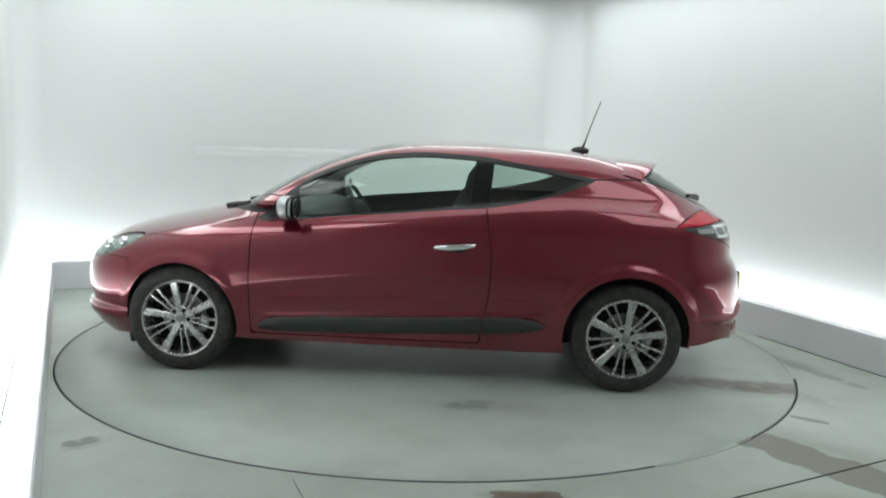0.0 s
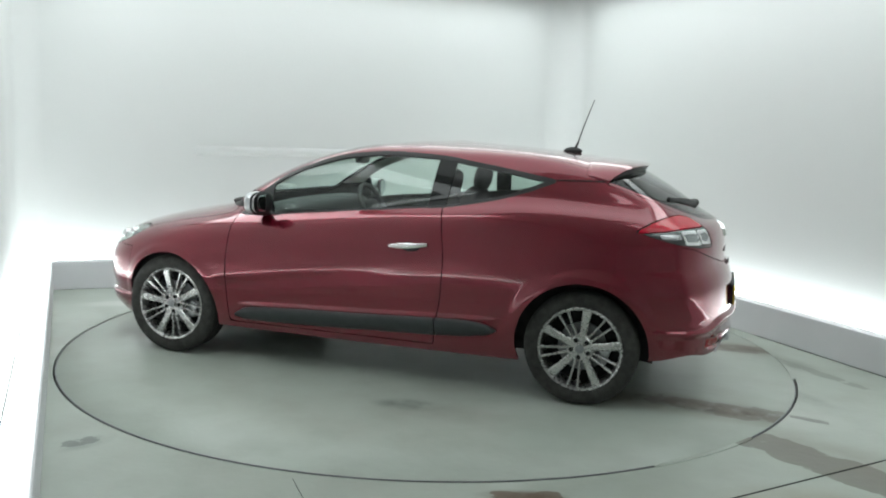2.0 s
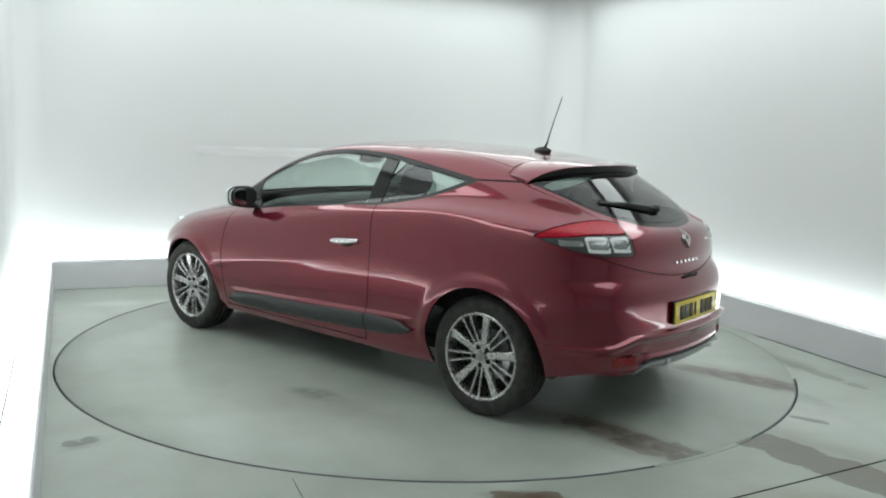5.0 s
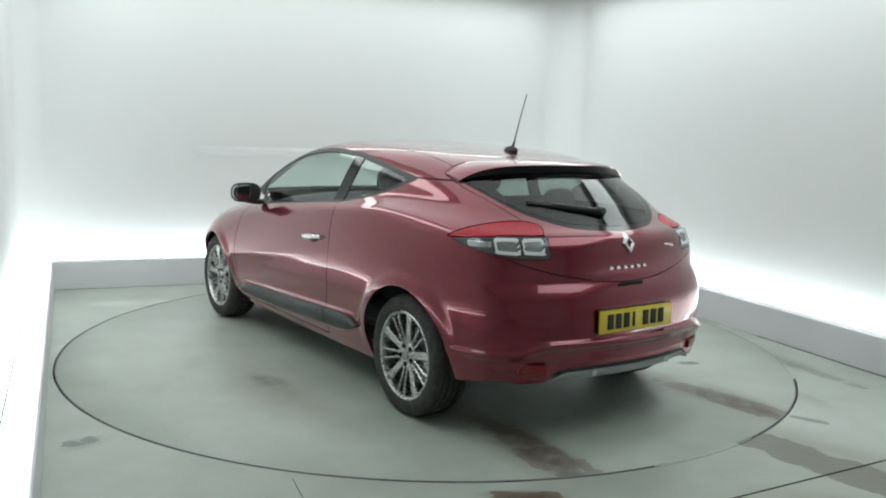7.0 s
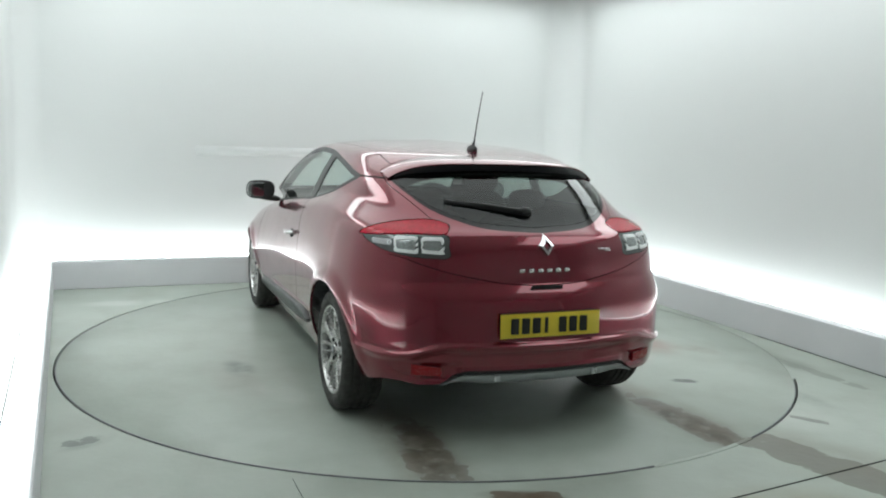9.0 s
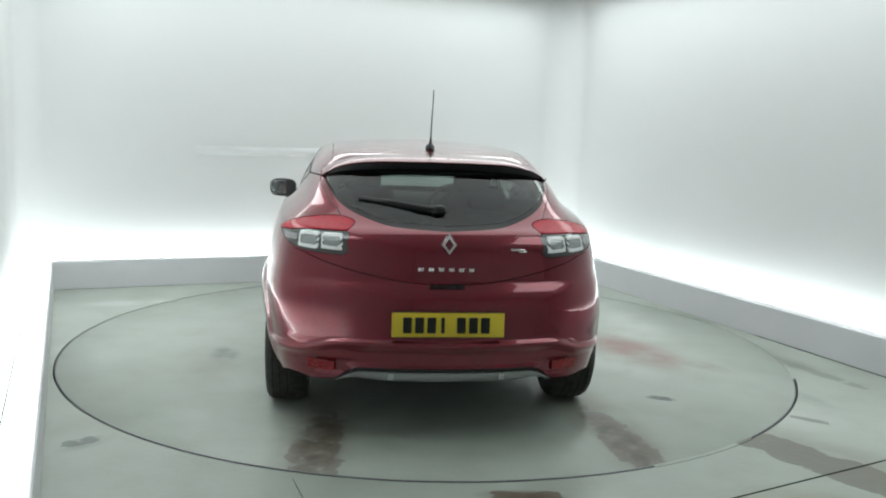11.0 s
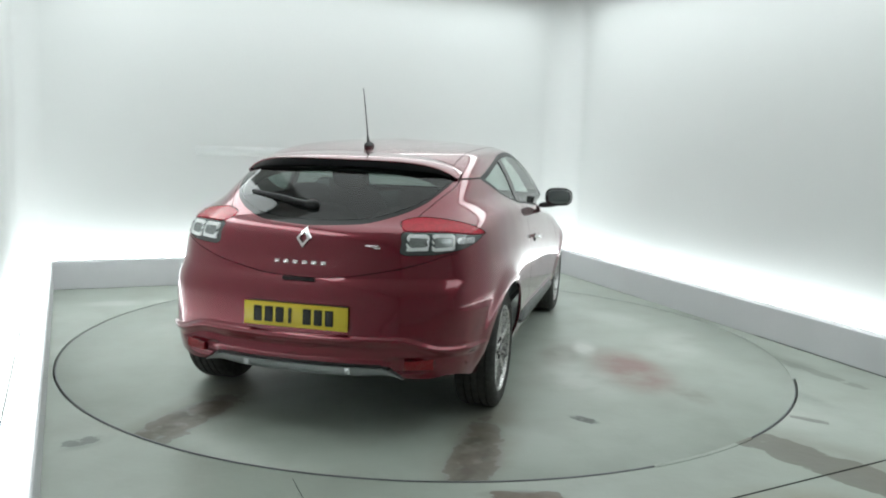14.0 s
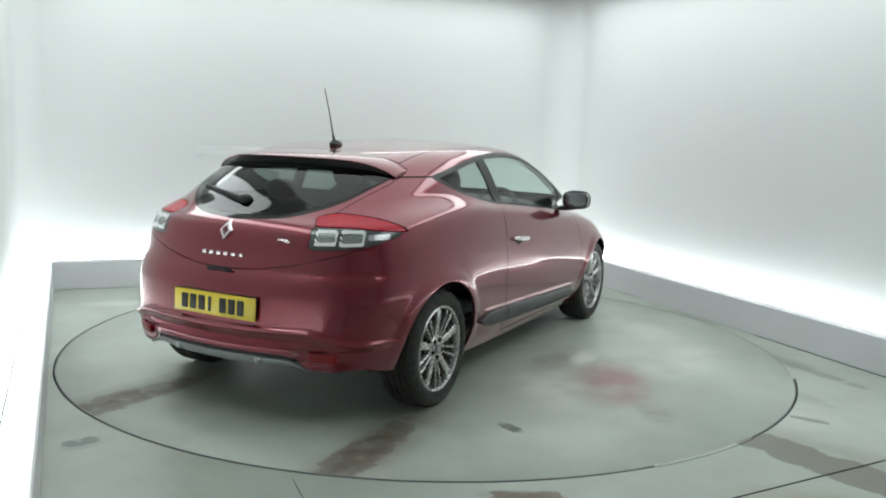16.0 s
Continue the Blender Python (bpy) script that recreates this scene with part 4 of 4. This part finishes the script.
for sgn in (1, -1):
    box_part("air_deflector", 0.05, 0.20, 0.06, pose(1.625, sgn * 0.66, 0.165, 0, 12, 0), M_BLACK, car, "", 0.006)
# underbody
bm = bmesh.new()
box(bm, 3.3, 1.30, 0.10, pose(0.0, 0, 0.27), 0.03)
box(bm, 0.42, 0.86, 0.10, pose(-1.79, 0, 0.37), 0.03)
part("underbody", bm, M_DARK, car)
for x in (1.30, -1.325):
    for sgn in (1, -1):
        bm = bmesh.new()
        m = pose(x, sgn * 0.54, 0.315, 90, 0, 0)
        lathe(bm, [(0.385, 0.22), (0.385, -0.22), (0.02, -0.22)] if sgn > 0 else [(0.385, -0.22), (0.385, 0.22), (0.02, 0.22)], 40, m)
        bmesh.ops.delete(bm, geom=[v for v in bm.verts if v.co.z < 0.24], context="VERTS")
        part("wheel_liner", bm, M_DARK, car)


# ---- wheels ----
def wheel(parent, x, y, sgn, turn):
    hub = new("wheel")
    hub.parent = parent
    hub.matrix_local = pose(x, y, 0.316, -90 * sgn, 0, 0)
    tagged(hub, "silver multi-spoke alloy wheel with a worn black tyre")
    # local z points outwards
    bm = bmesh.new()
    prof = [(0.222, -0.20), (0.262, -0.205), (0.300, -0.196), (0.311, -0.178)]
    for k in range(4):
        c = -0.155 + 0.0367 * k
        prof += [(0.3155, c - 0.012), (0.3160, c + 0.008), (0.308, c + 0.010), (0.308, c + 0.0165), (0.3158, c + 0.018)]
    prof += [(0.311, -0.012), (0.302, 0.001), (0.282, 0.010), (0.262, 0.012), (0.246, 0.008), (0.233, 0.001), (0.228, -0.01)]
    lathe(bm, prof, 72)
    bmesh.ops.recalc_face_normals(bm, faces=bm.faces[:])
    part("tyre", bm, M_TYRE, hub)
    bm = bmesh.new()
    lathe(bm, [(0.229, -0.012), (0.2335, 0.0), (0.228, 0.005), (0.219, 0.002), (0.213, -0.012), (0.210, -0.05), (0.205, -0.19), (0.222, -0.20)], 72)
    bmesh.ops.recalc_face_normals(bm, faces=bm.faces[:])
    rim = part("rim", bm, M_ALLOY, hub)
    bm = bmesh.new()
    lathe(bm, [(0.208, -0.12), (0.001, -0.12)], 48)
    part("brake_backing", bm, M_DARK, hub)
    bm = bmesh.new()
    lathe(bm, [(0.135, -0.085), (0.135, -0.10), (0.05, -0.10), (0.05, -0.085), (0.135, -0.085)], 40)
    part("brake_disc", bm, M_DIFF, hub)
    bm = bmesh.new()
    box(bm, 0.055, 0.10, 0.05, pose(-0.125, 0.035, -0.075, 0, 0, -16), 0.012)
    part("brake_caliper", bm, M_SATIN, hub)
    bm = bmesh.new()
    lathe(bm, [(0.073, -0.06), (0.073, -0.022), (0.066, -0.015), (0.034, -0.018), (0.030, -0.010), (0.001, -0.008)], 40)
    part("hub", bm, M_ALLOY, hub)
    for k in range(5):
        a = radians(turn + 72 * k)
        bm = bmesh.new()
        rings = []
        for r, w, h in ((0.055, 0.019, -0.018), (0.12, 0.0195, -0.012), (0.18, 0.022, -0.006), (0.216, 0.026, -0.006)):
            rings.append([bm.verts.new(q) for q in ((r, -w, h - 0.03), (r, -w, h - 0.005), (r, -w * 0.72, h), (r, w * 0.72, h), (r, w, h - 0.005), (r, w, h - 0.03))])
        for p_, q_ in zip(rings, rings[1:]):
            for i in range(6):
                bm.faces.new((p_[i], p_[(i + 1) % 6], q_[(i + 1) % 6], q_[i]))
        bmesh.ops.transform(bm, matrix=Matrix.Rotation(a, 4, "Z"), verts=bm.verts[:])
        bmesh.ops.recalc_face_normals(bm, faces=bm.faces[:])
        part("spoke", bm, M_ALLOY, hub)
        for off in (-1, 1):
            bm = bmesh.new()
            rings = []
            for r, w, h, o in ((0.058, 0.0065, -0.020, 0.012), (0.12, 0.0055, -0.014, 0.017), (0.18, 0.006, -0.008, 0.023), (0.216, 0.0075, -0.008, 0.028)):
                rings.append([bm.verts.new(q) for q in ((r, off * o - w, h - 0.028), (r, off * o - w, h - 0.003), (r, off * o - w * 0.6, h), (r, off * o + w * 0.6, h), (r, off * o + w, h - 0.003), (r, off * o + w, h - 0.028))])
            for p_, q_ in zip(rings, rings[1:]):
                for i in range(6):
                    bm.faces.new((p_[i], p_[(i + 1) % 6], q_[(i + 1) % 6], q_[i]))
            bmesh.ops.transform(bm, matrix=Matrix.Rotation(a + radians(36), 4, "Z"), verts=bm.verts[:])
            bmesh.ops.recalc_face_normals(bm, faces=bm.faces[:])
            part("thin_spoke", bm, M_ALLOY, hub)
        bm = bmesh.new()
        lathe(bm, [(0.0125, -0.03), (0.0125, -0.012), (0.008, -0.010), (0.001, -0.010)], 10, pose(0.050 * math.cos(a + radians(36)), 0.050 * math.sin(a + radians(36)), 0))
        part("wheel_bolt", bm, M_DARK, hub)
    bm = bmesh.new()
    lathe(bm, [(0.024, -0.012), (0.024, -0.004), (0.018, -0.002), (0.001, -0.002)], 24)
    part("centre_cap", bm, M_DIFF, hub)


for x in (1.30, -1.325):
    for sgn in (1, -1):
        wheel(car, x, sgn * 0.862, sgn, (64 if x > 0 else 46) if sgn > 0 else 92)


# ---- cabin ----
def seat(x, y, rear=False):
    bm = bmesh.new()
    blob(bm, 0.26, 0.25, 0.10, pose(x, y, 0.50, 0, -6, 0), 3.0)
    s = part("seat", bm, M_SEAT, car, "dark fabric car seat with headrest")
    bm = bmesh.new()
    blob(bm, 0.09, 0.24, 0.31, pose(x - 0.27, y, 0.80, 0, -18, 0), 2.8)
    part("backrest", bm, M_SEAT, s)
    bm = bmesh.new()
    blob(bm, 0.05, 0.125, 0.085, pose(x - 0.385, y, 1.155, 0, -12, 0), 2.8)
    part("headrest", bm, M_SEAT, s)
    for dy in (0.05, -0.05):
        bm = bmesh.new()
        tube(bm, [(x - 0.345, y + dy, 1.04), (x - 0.375, y + dy, 1.12)], 0.006, 6)
        part("headrest_post", bm, M_CHROME, s)


for sgn in (1, -1):
    seat(-0.02, sgn * 0.36)
for sgn in (1, -1):
    bm = bmesh.new()
    blob(bm, 0.25, 0.30, 0.10, pose(-0.80, sgn * 0.32, 0.53, 0, -6, 0), 3.0)
    s = part("rear_seat", bm, M_SEAT, car)
    bm = bmesh.new()
    blob(bm, 0.08, 0.31, 0.27, pose(-1.08, sgn * 0.32, 0.78, 0, -22, 0), 3.2)
    part("backrest", bm, M_SEAT, s)
    bm = bmesh.new()
    blob(bm, 0.045, 0.115, 0.06, pose(-1.17, sgn * 0.32, 1.09, 0, -15, 0), 2.8)
    part("headrest", bm, M_SEAT, s)
bm = bmesh.new()
blob(bm, 0.24, 0.66, 0.13, pose(0.72, 0, 0.86, 0, 8, 0), 3.0)
part("dashboard", bm, M_CABIN, car)
bm = bmesh.new()
tube(bm, [Matrix.Translation((0.42, -0.36, 0.90)) @ Matrix.Rotation(radians(-62), 4, "Y") @ Vector((0.18 * math.cos(a), 0.18 * math.sin(a), 0)) for a in np.linspace(0, 2 * math.pi, 28, endpoint=False)], 0.016, 8, True)
blob(bm, 0.05, 0.06, 0.06, pose(0.45, -0.36, 0.90), 2.5)
part("steering_wheel", bm, M_CABIN, car)
bm = bmesh.new()
box(bm, 2.5, 1.36, 0.04, pose(-0.15, 0, 0.34), 0.01)
part("cabin_floor", bm, M_CABIN, car)
box_part("parcel_shelf", 0.62, 1.16, 0.02, pose(-1.46, 0, 0.93), M_CABIN, car, "", 0.008)
bm = bmesh.new()
blob(bm, 0.018, 0.11, 0.032, pose(0.36, 0, 1.26), 3.0)
part("rear_view_mirror", bm, M_BLACK, car)


# ---- what moves: the turntable, and the car that stands on it ----
OFFSET = Vector((0.113, 0.1395, 0.0))


def motions():
    times = [float(t) for t in range(0, 17)]
    walk(turntable, [(t, pose(0, 0, 0, 0, 0, table_angle(t))) for t in times])
    rows = []
    for t in times:
        q = pose(0, 0, 0, 0, 0, table_angle(t)) @ OFFSET
        rows.append((t, pose(q.x, q.y, 0.001, 0, 0, table_angle(t))))
    walk(car, rows)


motions()
